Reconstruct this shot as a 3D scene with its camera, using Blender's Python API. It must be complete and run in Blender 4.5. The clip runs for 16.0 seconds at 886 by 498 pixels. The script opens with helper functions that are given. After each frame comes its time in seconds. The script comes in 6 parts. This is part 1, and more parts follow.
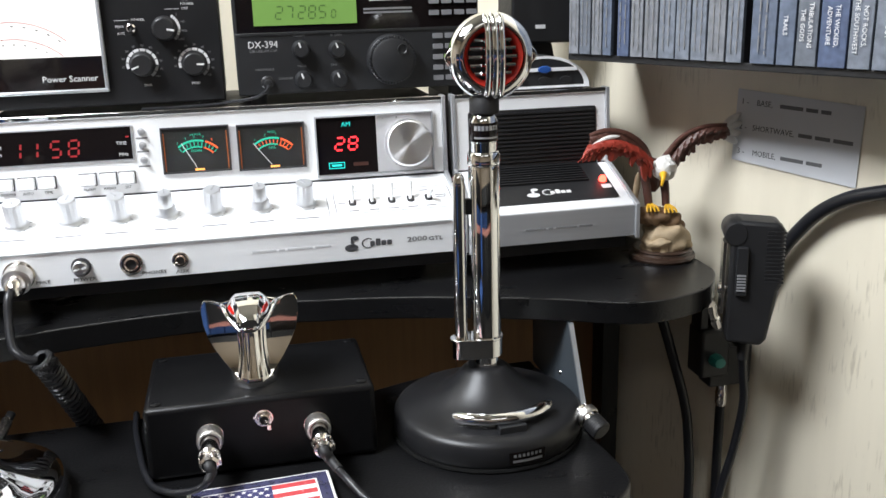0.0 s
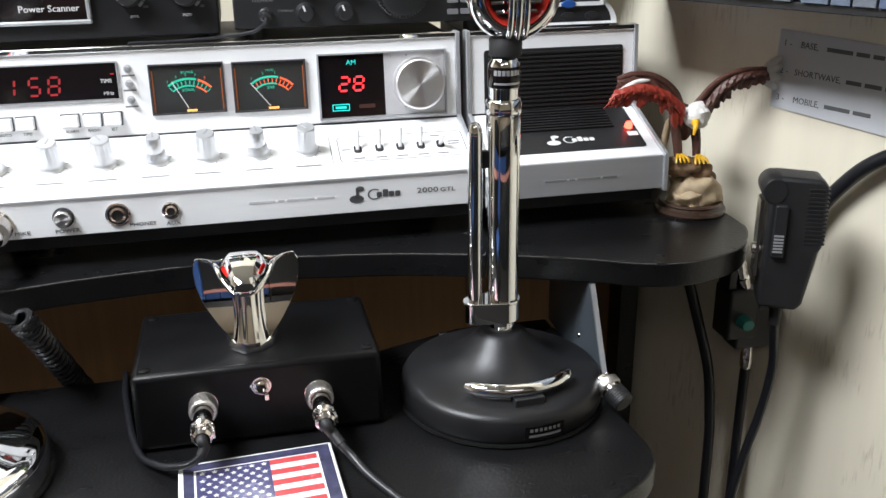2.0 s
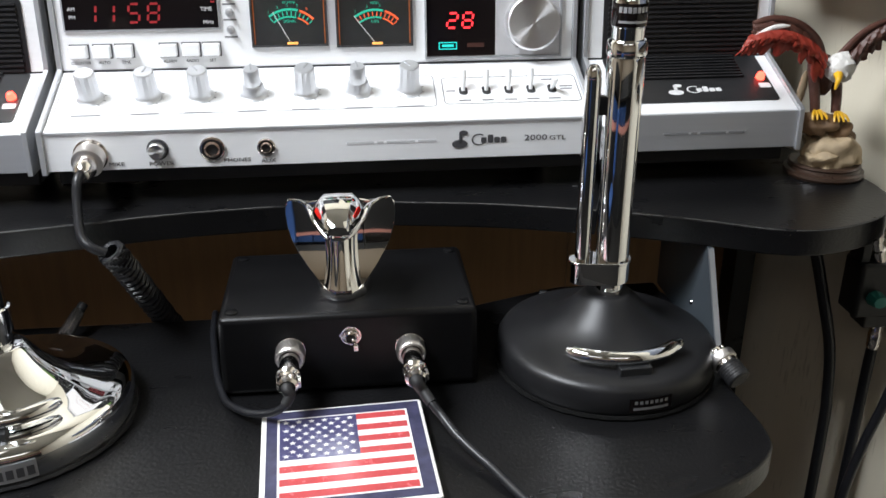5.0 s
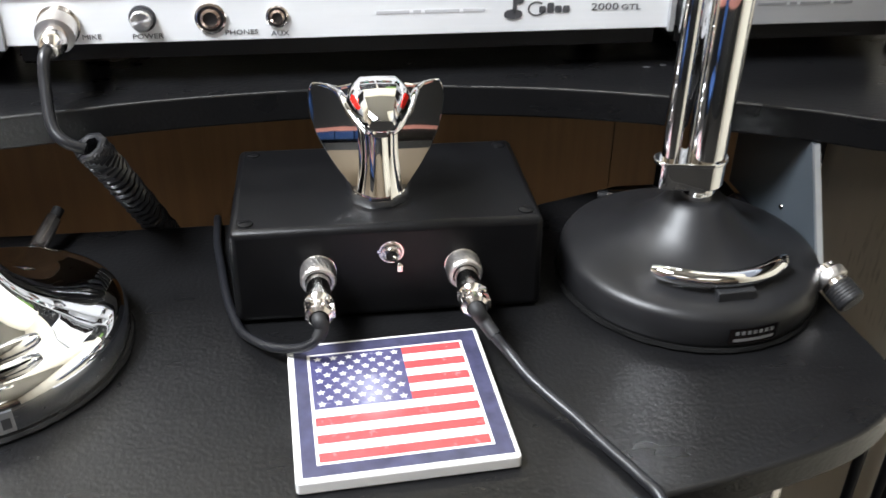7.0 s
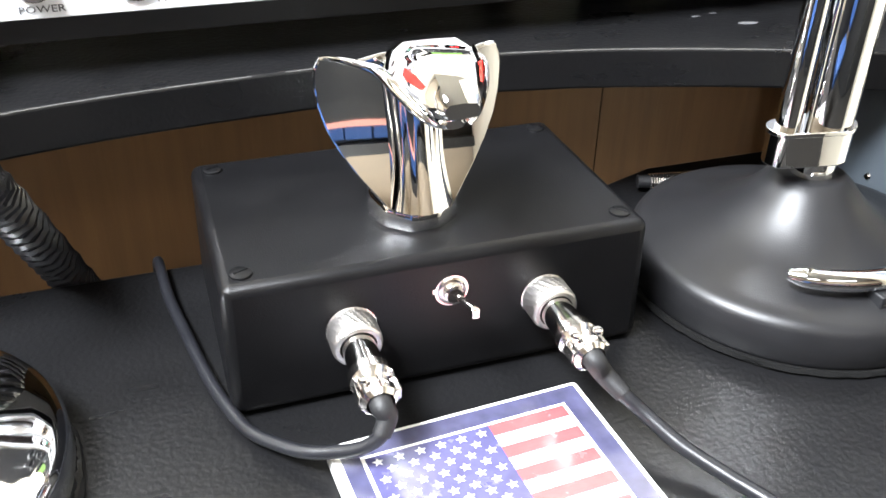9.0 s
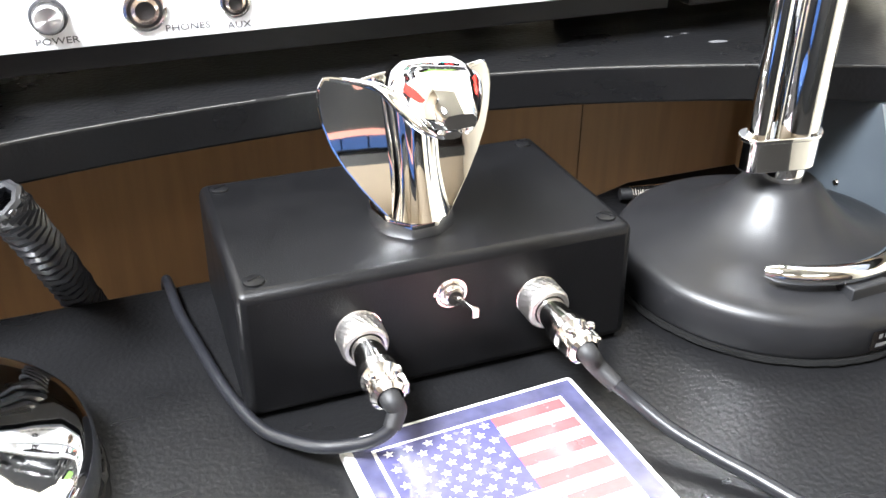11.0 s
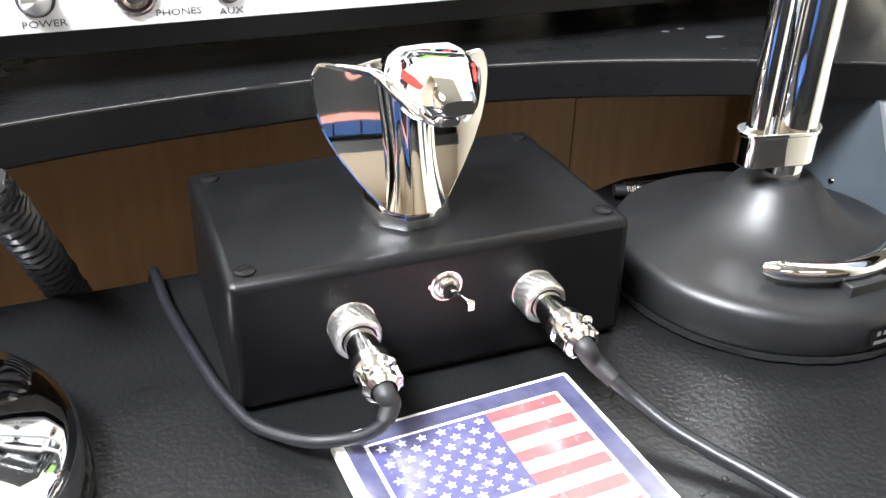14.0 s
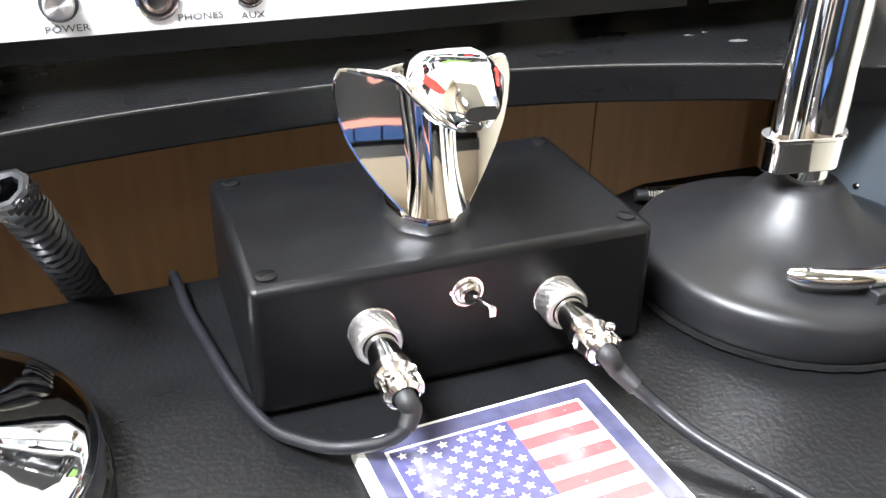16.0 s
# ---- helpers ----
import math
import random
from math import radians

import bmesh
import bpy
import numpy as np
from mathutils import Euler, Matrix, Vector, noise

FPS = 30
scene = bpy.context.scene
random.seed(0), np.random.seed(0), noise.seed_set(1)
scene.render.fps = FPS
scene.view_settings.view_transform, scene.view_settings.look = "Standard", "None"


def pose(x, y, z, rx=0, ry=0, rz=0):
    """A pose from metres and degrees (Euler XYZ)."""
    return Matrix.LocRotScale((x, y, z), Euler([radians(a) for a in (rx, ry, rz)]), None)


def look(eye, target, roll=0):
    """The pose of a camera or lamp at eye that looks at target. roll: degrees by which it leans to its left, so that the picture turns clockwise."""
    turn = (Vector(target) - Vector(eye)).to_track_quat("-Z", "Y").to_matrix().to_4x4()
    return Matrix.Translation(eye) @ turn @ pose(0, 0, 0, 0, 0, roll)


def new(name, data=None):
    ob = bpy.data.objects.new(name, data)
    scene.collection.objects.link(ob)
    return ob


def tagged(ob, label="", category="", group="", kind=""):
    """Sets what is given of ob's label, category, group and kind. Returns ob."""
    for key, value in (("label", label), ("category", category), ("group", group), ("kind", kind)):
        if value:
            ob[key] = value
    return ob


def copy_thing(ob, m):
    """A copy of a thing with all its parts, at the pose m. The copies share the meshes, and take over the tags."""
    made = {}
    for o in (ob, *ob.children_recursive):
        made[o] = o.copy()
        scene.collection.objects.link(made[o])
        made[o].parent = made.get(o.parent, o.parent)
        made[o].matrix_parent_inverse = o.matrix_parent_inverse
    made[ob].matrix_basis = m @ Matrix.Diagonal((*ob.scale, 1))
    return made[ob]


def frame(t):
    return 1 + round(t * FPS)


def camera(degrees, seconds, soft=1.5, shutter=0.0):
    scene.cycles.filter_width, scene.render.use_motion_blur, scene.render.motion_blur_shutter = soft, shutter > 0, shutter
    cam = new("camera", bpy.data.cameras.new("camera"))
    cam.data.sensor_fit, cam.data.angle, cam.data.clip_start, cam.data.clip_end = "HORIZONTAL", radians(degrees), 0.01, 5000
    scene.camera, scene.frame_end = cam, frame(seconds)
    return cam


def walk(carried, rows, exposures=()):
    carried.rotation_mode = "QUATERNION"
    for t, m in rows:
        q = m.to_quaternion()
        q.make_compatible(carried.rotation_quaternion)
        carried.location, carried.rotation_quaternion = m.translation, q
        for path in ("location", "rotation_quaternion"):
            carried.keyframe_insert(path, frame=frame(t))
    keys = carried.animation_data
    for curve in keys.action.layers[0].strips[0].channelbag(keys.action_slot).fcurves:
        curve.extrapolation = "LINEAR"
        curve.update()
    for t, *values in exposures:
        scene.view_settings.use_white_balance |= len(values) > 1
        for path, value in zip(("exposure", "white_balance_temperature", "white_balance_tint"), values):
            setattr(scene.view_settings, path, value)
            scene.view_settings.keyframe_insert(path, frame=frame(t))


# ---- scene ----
cam = camera(51.9, 16.0, shutter=0.5)
# seconds, eye, target, roll (z from the desktop)
PATH = [
    (0, (-0.002, -0.674, 0.37), (0.412, 1.202, -0.185), -1.5),
    (0.5, (0.001, -0.661, 0.365), (0.406, 1.208, -0.22), -1.4),
    (1, (0.003, -0.63, 0.368), (0.403, 1.218, -0.285), -1.1),
    (1.5, (0.007, -0.613, 0.372), (0.399, 1.221, -0.323), -0.9),
    (2, (0.005, -0.607, 0.374), (0.399, 1.221, -0.334), -0.8),
    (2.5, (0.003, -0.611, 0.375), (0.375, 1.224, -0.33), -0.8),
    (3, (0.004, -0.614, 0.375), (0.296, 1.234, -0.331), -0.8),
    (5.5, (0.006, -0.549, 0.354), (0.19, 1.255, -0.489), -0.1),
    (6, (0.009, -0.532, 0.356), (0.221, 1.247, -0.532), 0.6),
    (6.5, (-0.007, -0.491, 0.332), (0.206, 1.25, -0.628), 0.8),
    (7, (-0.033, -0.447, 0.319), (0.197, 1.245, -0.722), 0.8),
    (7.5, (-0.052, -0.382, 0.307), (0.287, 1.265, -0.775), 1.4),
    (8, (-0.058, -0.35, 0.299), (0.386, 1.28, -0.772), 2.0),
    (8.5, (-0.091, -0.308, 0.276), (0.485, 1.258, -0.827), 3.6),
    (9, (-0.107, -0.288, 0.255), (0.456, 1.313, -0.805), 1.1),
    (11.5, (-0.126, -0.315, 0.258), (0.51, 1.307, -0.724), 0.6),
    (12, (-0.128, -0.316, 0.259), (0.534, 1.304, -0.708), 1.3),
    (12.5, (-0.127, -0.314, 0.258), (0.514, 1.312, -0.714), 1.2),
    (13, (-0.128, -0.312, 0.254), (0.518, 1.315, -0.714), 1.0),
    (13.5, (-0.127, -0.307, 0.251), (0.518, 1.313, -0.728), 1.2),
    (14, (-0.126, -0.305, 0.249), (0.522, 1.308, -0.739), 1.3),
    (14.5, (-0.127, -0.301, 0.247), (0.519, 1.308, -0.75), 1.3),
    (15, (-0.127, -0.3, 0.247), (0.505, 1.316, -0.748), 1.2),
    (15.5, (-0.126, -0.301, 0.248), (0.497, 1.32, -0.744), 1.1),
    (16, (-0.127, -0.302, 0.249), (0.488, 1.327, -0.735), 0.9),
]
EXPOSURES = [(0, 0.24), (3, 0.2), (5.5, -0.06), (6.5, 0.08), (7, 0.72), (7.5, 1.15), (8, 1.42), (9, 1.91), (11.5, 2.13), (12, 1.64), (13, 1.60), (14.5, 1.87), (16, 1.88)]
walk(cam, [(t, look(eye, target, roll)) for t, eye, target, roll in PATH], EXPOSURES)

# ---- light ----
world = bpy.data.worlds.new("room_air")
scene.world = world
world.use_nodes = True
world.node_tree.nodes["Background"].inputs[0].default_value = (0.9, 0.95, 1.0, 1)
world.node_tree.nodes["Background"].inputs[1].default_value = 0.002


def area_lamp(name, at, target, sx, sy, watts, colour):
    data = bpy.data.lights.new(name, "AREA")
    data.shape, data.size, data.size_y, data.energy, data.color = "RECTANGLE", sx, sy, watts, colour
    ob = new(name, data)
    ob.matrix_world = look(at, target)
    return ob


area_lamp("ceiling_lamp_light", (-0.86, -0.30, 1.55), (-0.45, -0.10, 0.0), 0.92, 0.55, 69, (0.918, 0.962, 1.025))
# Two rear lights out of view, added to brighten reflections in the chrome.
for x in (-1.00, 0.35):
    area_lamp("rear_fill_light", (x, -2.05, 1.58), (x, -1.80, 0.0), 0.9, 0.40, 1.0, (1.0, 0.97, 0.93))


# ---- materials ----
def material(name, colour, rough=0.5, metal=0.0, vary=0.12, scale=60.0, bump=0.0, bump_scale=400.0, stretch=(1, 1, 1), spec=0.5, coat=0.0, dust=0.0, even=False):
    m = bpy.data.materials.new(name)
    m.use_nodes = True
    nt = m.node_tree
    b = nt.nodes["Principled BSDF"]
    b.inputs["Metallic"].default_value = metal
    b.inputs["Specular IOR Level"].default_value = spec
    b.inputs["Coat Weight"].default_value, b.inputs["Coat Roughness"].default_value = coat, 0.15
    tc = nt.nodes.new("ShaderNodeTexCoord")
    mp = nt.nodes.new("ShaderNodeMapping")
    mp.inputs["Scale"].default_value = stretch
    nt.links.new(tc.outputs["Object"], mp.inputs["Vector"])
    n1 = nt.nodes.new("ShaderNodeTexNoise")
    n1.inputs["Scale"].default_value, n1.inputs["Detail"].default_value = scale, 6
    nt.links.new(mp.outputs[0], n1.inputs["Vector"])
    mix = nt.nodes.new("ShaderNodeMix")
    mix.data_type = "RGBA"
    lo = [max(0, c * (1 - vary)) for c in colour]
    hi = [min(1, c * (1 + vary) + dust) for c in colour]
    mix.inputs[6].default_value, mix.inputs[7].default_value = (*lo, 1), (*hi, 1)
    nt.links.new(n1.outputs["Fac"], mix.inputs[0])
    nt.links.new(mix.outputs[2], b.inputs["Base Color"])
    rr = nt.nodes.new("ShaderNodeMapRange")
    rr.inputs[3].default_value, rr.inputs[4].default_value = max(0.0, rough * 0.8), min(1, rough * 1.2)
    n2 = nt.nodes.new("ShaderNodeTexNoise")
    n2.inputs["Scale"].default_value, n2.inputs["Detail"].default_value = bump_scale, 4
    nt.links.new(tc.outputs["Object"] if even else mp.outputs[0], n2.inputs["Vector"])
    nt.links.new(n1.outputs["Fac"], rr.inputs[0])
    nt.links.new(rr.outputs[0], b.inputs["Roughness"])
    if bump:
        bp = nt.nodes.new("ShaderNodeBump")
        bp.inputs["Strength"].default_value, bp.inputs["Distance"].default_value = bump, 0.001
        nt.links.new(n2.outputs["Fac"], bp.inputs["Height"])
        nt.links.new(bp.outputs[0], b.inputs["Normal"])
    return m


def glow(name, colour, strength):
    m = bpy.data.materials.new(name)
    m.use_nodes = True
    b = m.node_tree.nodes["Principled BSDF"]
    b.inputs["Base Color"].default_value = (*[c * 0.3 for c in colour], 1)
    b.inputs["Emission Color"].default_value = (*colour, 1)
    b.inputs["Emission Strength"].default_value = strength
    return m


CHROME = material("chrome", (0.86, 0.87, 0.88), 0.035, 1.0, 0.02, 30, 0.02, 60)
CAST_CHROME = material("cast_chrome", (0.94, 0.945, 0.95), 0.035, 1.0, 0.02, 30, 0.02, 60)
NICKEL = material("nickel", (0.84, 0.80, 0.77), 0.17, 1.0, 0.06, 80, 0.05, 500)
SILVER = material("brushed_aluminium", (0.92, 0.925, 0.93), 0.42, 0.15, 0.03, 120, 0.06, 60, (0.15, 4, 4))
# Darker copy of the brushed aluminium: the upright strip's weaker light as colour.
SILVER_LESS_LIT = material("less_lit_aluminium", (0.87, 0.88, 0.895), 0.38, 0.2, 0.03, 120, 0.06, 60, (0.15, 4, 4))
FAINT_INK = material("faint_engraving", (0.52, 0.52, 0.54), 0.5, 0, 0.1, 300)
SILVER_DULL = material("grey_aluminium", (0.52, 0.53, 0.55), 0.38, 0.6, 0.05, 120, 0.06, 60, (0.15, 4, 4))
SATIN = material("spun_aluminium", (0.82, 0.82, 0.84), 0.30, 0.55, 0.04, 200, 0.08, 900)
KNOB_SILVER = material("silver_knob", (0.66, 0.67, 0.69), 0.30, 0.65, 0.04, 120, 0.05, 300)
BLACK_PAINT = material("satin_black_paint", (0.012, 0.012, 0.013), 0.38, 0, 0.25, 40, 0.10, 1500, spec=0.35)
BLACK_BOX = material("black_powder_coat", (0.0045, 0.0045, 0.005), 0.33, 0, 0.3, 50, 0.14, 1500, spec=0.22)
DESK = material("black_desk_laminate", (0.006, 0.006, 0.0065), 0.29, 0, 0.2, 24, 0.30, 380, (0.8, 1.5, 1.5), 0.36, dust=0.0008, even=True)
PLASTIC = material("black_plastic", (0.016, 0.016, 0.017), 0.42, 0, 0.2, 90, 0.15, 1400)
DARK_CASE = material("charcoal_case", (0.013, 0.0135, 0.015), 0.5, 0, 0.2, 60, 0.12, 1500)
RUBBER = material("black_rubber", (0.009, 0.009, 0.010), 0.55, 0, 0.3, 120, 0.2, 1400)
CABLE = material("cable_jacket", (0.010, 0.0105, 0.013), 0.36, 0, 0.3, 120, 0.08, 900)
FELT = material("black_felt", (0.008, 0.008, 0.008), 0.95, 0, 0.5, 900, 0.9, 2200, spec=0.1)
GLASS_BLACK = material("smoked_window", (0.008, 0.006, 0.006), 0.08, 0, 0.1, 20, spec=0.35)
METER_FACE = material("dark_meter_face", (0.018, 0.017, 0.015), 0.5, 0, 0.2, 60)
TRIM_DARK = material("dark_trim_line", (0.05, 0.05, 0.055), 0.4, 0.2, 0.1)
INK = material("printed_ink", (0.06, 0.06, 0.065), 0.6, 0, 0.2, 300)
GREY_INK = material("grey_ink", (0.200, 0.200, 0.205), 0.6, 0, 0.1, 300)
PLATE_INK = material("dull_plate_ink", (0.16, 0.16, 0.165), 0.6, 0, 0.1, 300)
WHITE_INK = material("white_ink", (0.72, 0.72, 0.72), 0.6, 0, 0.05, 300)
CERAMIC = material("white_ceramic", (0.78, 0.77, 0.75), 0.30, 0, 0.04, 90, 0.05, 500)
# White and red print lightened: glare on the tile is put into the colour.
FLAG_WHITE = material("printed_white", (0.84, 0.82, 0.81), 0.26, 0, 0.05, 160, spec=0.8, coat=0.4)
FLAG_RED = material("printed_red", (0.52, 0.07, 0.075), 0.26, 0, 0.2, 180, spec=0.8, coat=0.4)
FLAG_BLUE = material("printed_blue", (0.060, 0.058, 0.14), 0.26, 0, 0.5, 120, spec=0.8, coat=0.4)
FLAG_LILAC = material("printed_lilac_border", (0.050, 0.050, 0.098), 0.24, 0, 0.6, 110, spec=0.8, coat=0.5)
PAPER = material("white_paper", (0.55, 0.56, 0.58), 0.8, 0, 0.03, 40, 0.05, 200)
CREAM = material("cream_band", (0.62, 0.56, 0.42), 0.6, 0, 0.08, 60)
HONEY_WOOD = material("honey_wood_panel", (0.24, 0.126, 0.048), 0.5, 0, 0.30, 22, 0.15, 90, (5, 5, 0.35))
WALNUT = material("turned_dark_wood", (0.045, 0.026, 0.018), 0.3, 0, 0.3, 90, 0.1, 300)
ROCK = material("painted_rock", (0.42, 0.32, 0.20), 0.7, 0, 0.55, 70, 0.8, 160)
ROCK_BROWN = material("painted_brown_rock", (0.17, 0.10, 0.05), 0.7, 0, 0.55, 90, 0.8, 160)
FEATHER = material("brown_feathers", (0.085, 0.034, 0.024), 0.42, 0, 0.5, 220, 0.8, 420)
FEATHER_RED = material("red_feathers", (0.30, 0.035, 0.020), 0.45, 0, 0.5, 220, 0.8, 420)
FEATHER_WHITE = material("white_feathers", (0.72, 0.70, 0.66), 0.5, 0, 0.12, 260, 0.9, 420)
BEAK = material("yellow_beak", (0.75, 0.42, 0.02), 0.35, 0, 0.1, 200)
SKIRTING = material("plate_steel_grey", (0.10, 0.12, 0.14), 0.42, 0.2, 0.12, 60, 0.1, 800)
EDGE_LIGHT = material("bare_plate_edge", (0.55, 0.58, 0.62), 0.35, 0.7, 0.08, 200)
EYE_RED = material("red_enamel", (0.55, 0.02, 0.015), 0.15, 0, 0.1, 100)
TEAL = material("teal_plastic", (0.03, 0.22, 0.19), 0.4, 0, 0.1, 100)
LCD = glow("green_backlit_lcd", (0.26, 0.50, 0.11), 0.36)
LCD_INK = glow("lcd_segment", (0.10, 0.20, 0.05), 0.35)
METER_WHITE = glow("backlit_meter_face", (1.0, 0.98, 0.96), 0.8)
LED_RED = glow("red_segment", (1.0, 0.03, 0.04), 2.6)
LED_RED_DIM = glow("dim_red_segment", (0.75, 0.04, 0.05), 0.19)
LED_LAMP = glow("red_lamp", (1.0, 0.05, 0.03), 9.0)
LED_CYAN = glow("cyan_legend", (0.02, 0.75, 0.68), 1.0)
LED_GREEN = glow("green_scale", (0.02, 0.50, 0.32), 1.2)
LED_ORANGE = glow("orange_scale", (1.0, 0.14, 0.04), 1.1)
LED_AMBER = glow("amber_bulb", (1.0, 0.42, 0.10), 2.0)
LAMP_PANEL = glow("lamp_diffuser", (1.0, 0.97, 0.92), 1.2)


def panelling():
    """Cream wood-look panelling with vertical figure and short dark flecks."""
    m = material("cream_panelling", (0.74, 0.68, 0.545), 0.42, 0, 0.10, 7, 0.08, 60, (6, 6, 0.5))
    nt = m.node_tree
    b = nt.nodes["Principled BSDF"]
    base = b.inputs["Base Color"].links[0].from_socket
    tc = nt.nodes.new("ShaderNodeTexCoord")
    mp = nt.nodes.new("ShaderNodeMapping")
    mp.inputs["Scale"].default_value = (330, 330, 40)
    nt.links.new(tc.outputs["Object"], mp.inputs[0])
    fl = nt.nodes.new("ShaderNodeTexNoise")
    fl.inputs["Scale"].default_value, fl.inputs["Detail"].default_value = 1.0, 3
    nt.links.new(mp.outputs[0], fl.inputs["Vector"])
    big = nt.nodes.new("ShaderNodeTexNoise")
    big.inputs["Scale"].default_value = 16
    nt.links.new(tc.outputs["Object"], big.inputs["Vector"])
    mul = nt.nodes.new("ShaderNodeMath")
    mul.operation = "MULTIPLY"
    nt.links.new(fl.outputs["Fac"], mul.inputs[0])
    nt.links.new(big.outputs["Fac"], mul.inputs[1])
    ramp = nt.nodes.new("ShaderNodeValToRGB")
    ramp.color_ramp.elements[0].position, ramp.color_ramp.elements[1].position = 0.34, 0.46
    nt.links.new(mul.outputs[0], ramp.inputs[0])
    mix = nt.nodes.new("ShaderNodeMix")
    mix.data_type = "RGBA"
    mix.inputs[7].default_value = (0.57, 0.515, 0.40, 1)
    nt.links.new(ramp.outputs[0], mix.inputs[0])
    nt.links.new(base, mix.inputs[6])
    nt.links.new(mix.outputs[2], b.inputs["Base Color"])
    return m


PANELLING = panelling()
ROOM_WALL = material("room_wall_paint", (0.38, 0.315, 0.24), 0.7, 0, 0.06, 5)
CEILING = material("ceiling_paint", (0.32, 0.31, 0.29), 0.8, 0, 0.04, 8)
CARPET = material("brown_carpet", (0.02, 0.018, 0.016), 0.95, 0, 0.4, 200, 0.6, 400)

# ---- mesh helpers ----
WORLD = {}


def add_box(bm, lo, hi, m=None):
    vs = [bm.verts.new(Vector((x, y, z)) if m is None else m @ Vector((x, y, z))) for z in (lo[2], hi[2]) for y in (lo[1], hi[1]) for x in (lo[0], hi[0])]
    for f in ((0, 2, 3, 1), (4, 5, 7, 6), (0, 1, 5, 4), (2, 6, 7, 3), (0, 4, 6, 2), (1, 3, 7, 5)):
        bm.faces.new([vs[i] for i in f])
    return bm


def box(lo, hi, m=None):
    return add_box(bmesh.new(), lo, hi, m)


def add_prism(bm, pts, lo, hi, to3):
    """Sweep a flat outline between lo and hi; to3 lays (u, v, depth) into space."""
    a = [bm.verts.new(to3(u, v, lo)) for u, v in pts]
    b = [bm.verts.new(to3(u, v, hi)) for u, v in pts]
    n = len(pts)
    bm.faces.new(a[::-1])
    bm.faces.new(b)
    for i in range(n):
        bm.faces.new((a[i], a[(i + 1) % n], b[(i + 1) % n], b[i]))
    return bm


def prism(pts, lo, hi, to3):
    return add_prism(bmesh.new(), pts, lo, hi, to3)


FLAT = lambda u, v, d: Vector((u, v, d))
SIDE = lambda u, v, d: Vector((d, u, v))
FRONT = lambda u, v, d: Vector((u, d, v))


def add_lathe(bm, profile, m=None, seg=48):
    m = m or Matrix()
    rings = []
    for r, z in profile:
        if r < 1e-6:
            rings.append([bm.verts.new(m @ Vector((0, 0, z)))])
        else:
            rings.append([bm.verts.new(m @ Vector((r * math.cos(2 * math.pi * i / seg), r * math.sin(2 * math.pi * i / seg), z))) for i in range(seg)])
    for a, b in zip(rings, rings[1:]):
        for i in range(seg):
            j = (i + 1) % seg
            if len(a) == 1 and len(b) > 1:
                bm.faces.new((a[0], b[i], b[j]))
            elif len(b) == 1 and len(a) > 1:
                bm.faces.new((a[i], a[j], b[0]))
            elif len(a) > 1:
                bm.faces.new((a[i], a[j], b[j], b[i]))
    return bm


def lathe(profile, m=None, seg=48):
    return add_lathe(bmesh.new(), profile, m, seg)


def aim(at, way):
    """A pose at a point whose z axis runs along way."""
    return Matrix.Translation(at) @ Vector(way).to_track_quat("Z", "Y").to_matrix().to_4x4()


def smooth_path(pts, steps=8):
    pts = [Vector(p) for p in pts]
    out = []
    for i in range(len(pts) - 1):
        p0, p1, p2, p3 = pts[max(i - 1, 0)], pts[i], pts[i + 1], pts[min(i + 2, len(pts) - 1)]
        for k in range(steps):
            t = k / steps
            out.append(0.5 * ((2 * p1) + (p2 - p0) * t + (2 * p0 - 5 * p1 + 4 * p2 - p3) * t * t + (3 * p1 - p0 - 3 * p2 + p3) * t ** 3))
    out.append(pts[-1])
    return out


def add_tube(bm, path, r, seg=10, flat=1.0):
    rings, side = [], None
    n = len(path)
    for i, p in enumerate(path):
        way = (path[min(i + 1, n - 1)] - path[max(i - 1, 0)]).normalized()
        if side is None:
            side = way.orthogonal().normalized()
        side = (side - way * side.dot(way)).normalized()
        up = way.cross(side)
        rad = r(i / (n - 1)) if callable(r) else r
        rings.append([bm.verts.new(p + rad * (math.cos(2 * math.pi * k / seg) * side + flat * math.sin(2 * math.pi * k / seg) * up)) for k in range(seg)])
    for a, b in zip(rings, rings[1:]):
        for k in range(seg):
            bm.faces.new((a[k], a[(k + 1) % seg], b[(k + 1) % seg], b[k]))
    bm.faces.new(rings[0][::-1])
    bm.faces.new(rings[-1])
    return bm


def tube(pts, r, seg=10, steps=8):
    return add_tube(bmesh.new(), smooth_path(pts, steps), r, seg)


def add_ball(bm, at, radii, m=None, seg=20, rings=12, rough=0.0, freq=40.0):
    m = m or Matrix()
    prof = []
    start = len(bm.verts)
    for i in range(rings + 1):
        a = math.pi * i / rings
        prof.append((math.sin(a) if 0 < i < rings else 0.0, -math.cos(a)))
    bm.verts.ensure_lookup_table()
    tmp = bmesh.new()
    add_lathe(tmp, prof, None, seg)
    mp = {}
    for v in tmp.verts:
        p = Vector((v.co.x * radii[0], v.co.y * radii[1], v.co.z * radii[2]))
        q = Vector(at) + m.to_3x3() @ p
        if rough:
            q += v.co.normalized() * rough * noise.noise(q * freq)
        mp[v] = bm.verts.new(q)
    for f in tmp.faces:
        bm.faces.new([mp[v] for v in f.verts])
    tmp.free()
    return bm


def rounded(w, h, r, n=5, cx=0.0, cy=0.0):
    pts = []
    for sx, sy, a0 in ((1, 1, 0), (-1, 1, 90), (-1, -1, 180), (1, -1, 270)):
        for k in range(n + 1):
            a = radians(a0 + 90 * k / n)
            pts.append((cx + sx * (w / 2 - r) + r * math.cos(a), cy + sy * (h / 2 - r) + r * math.sin(a)))
    return pts


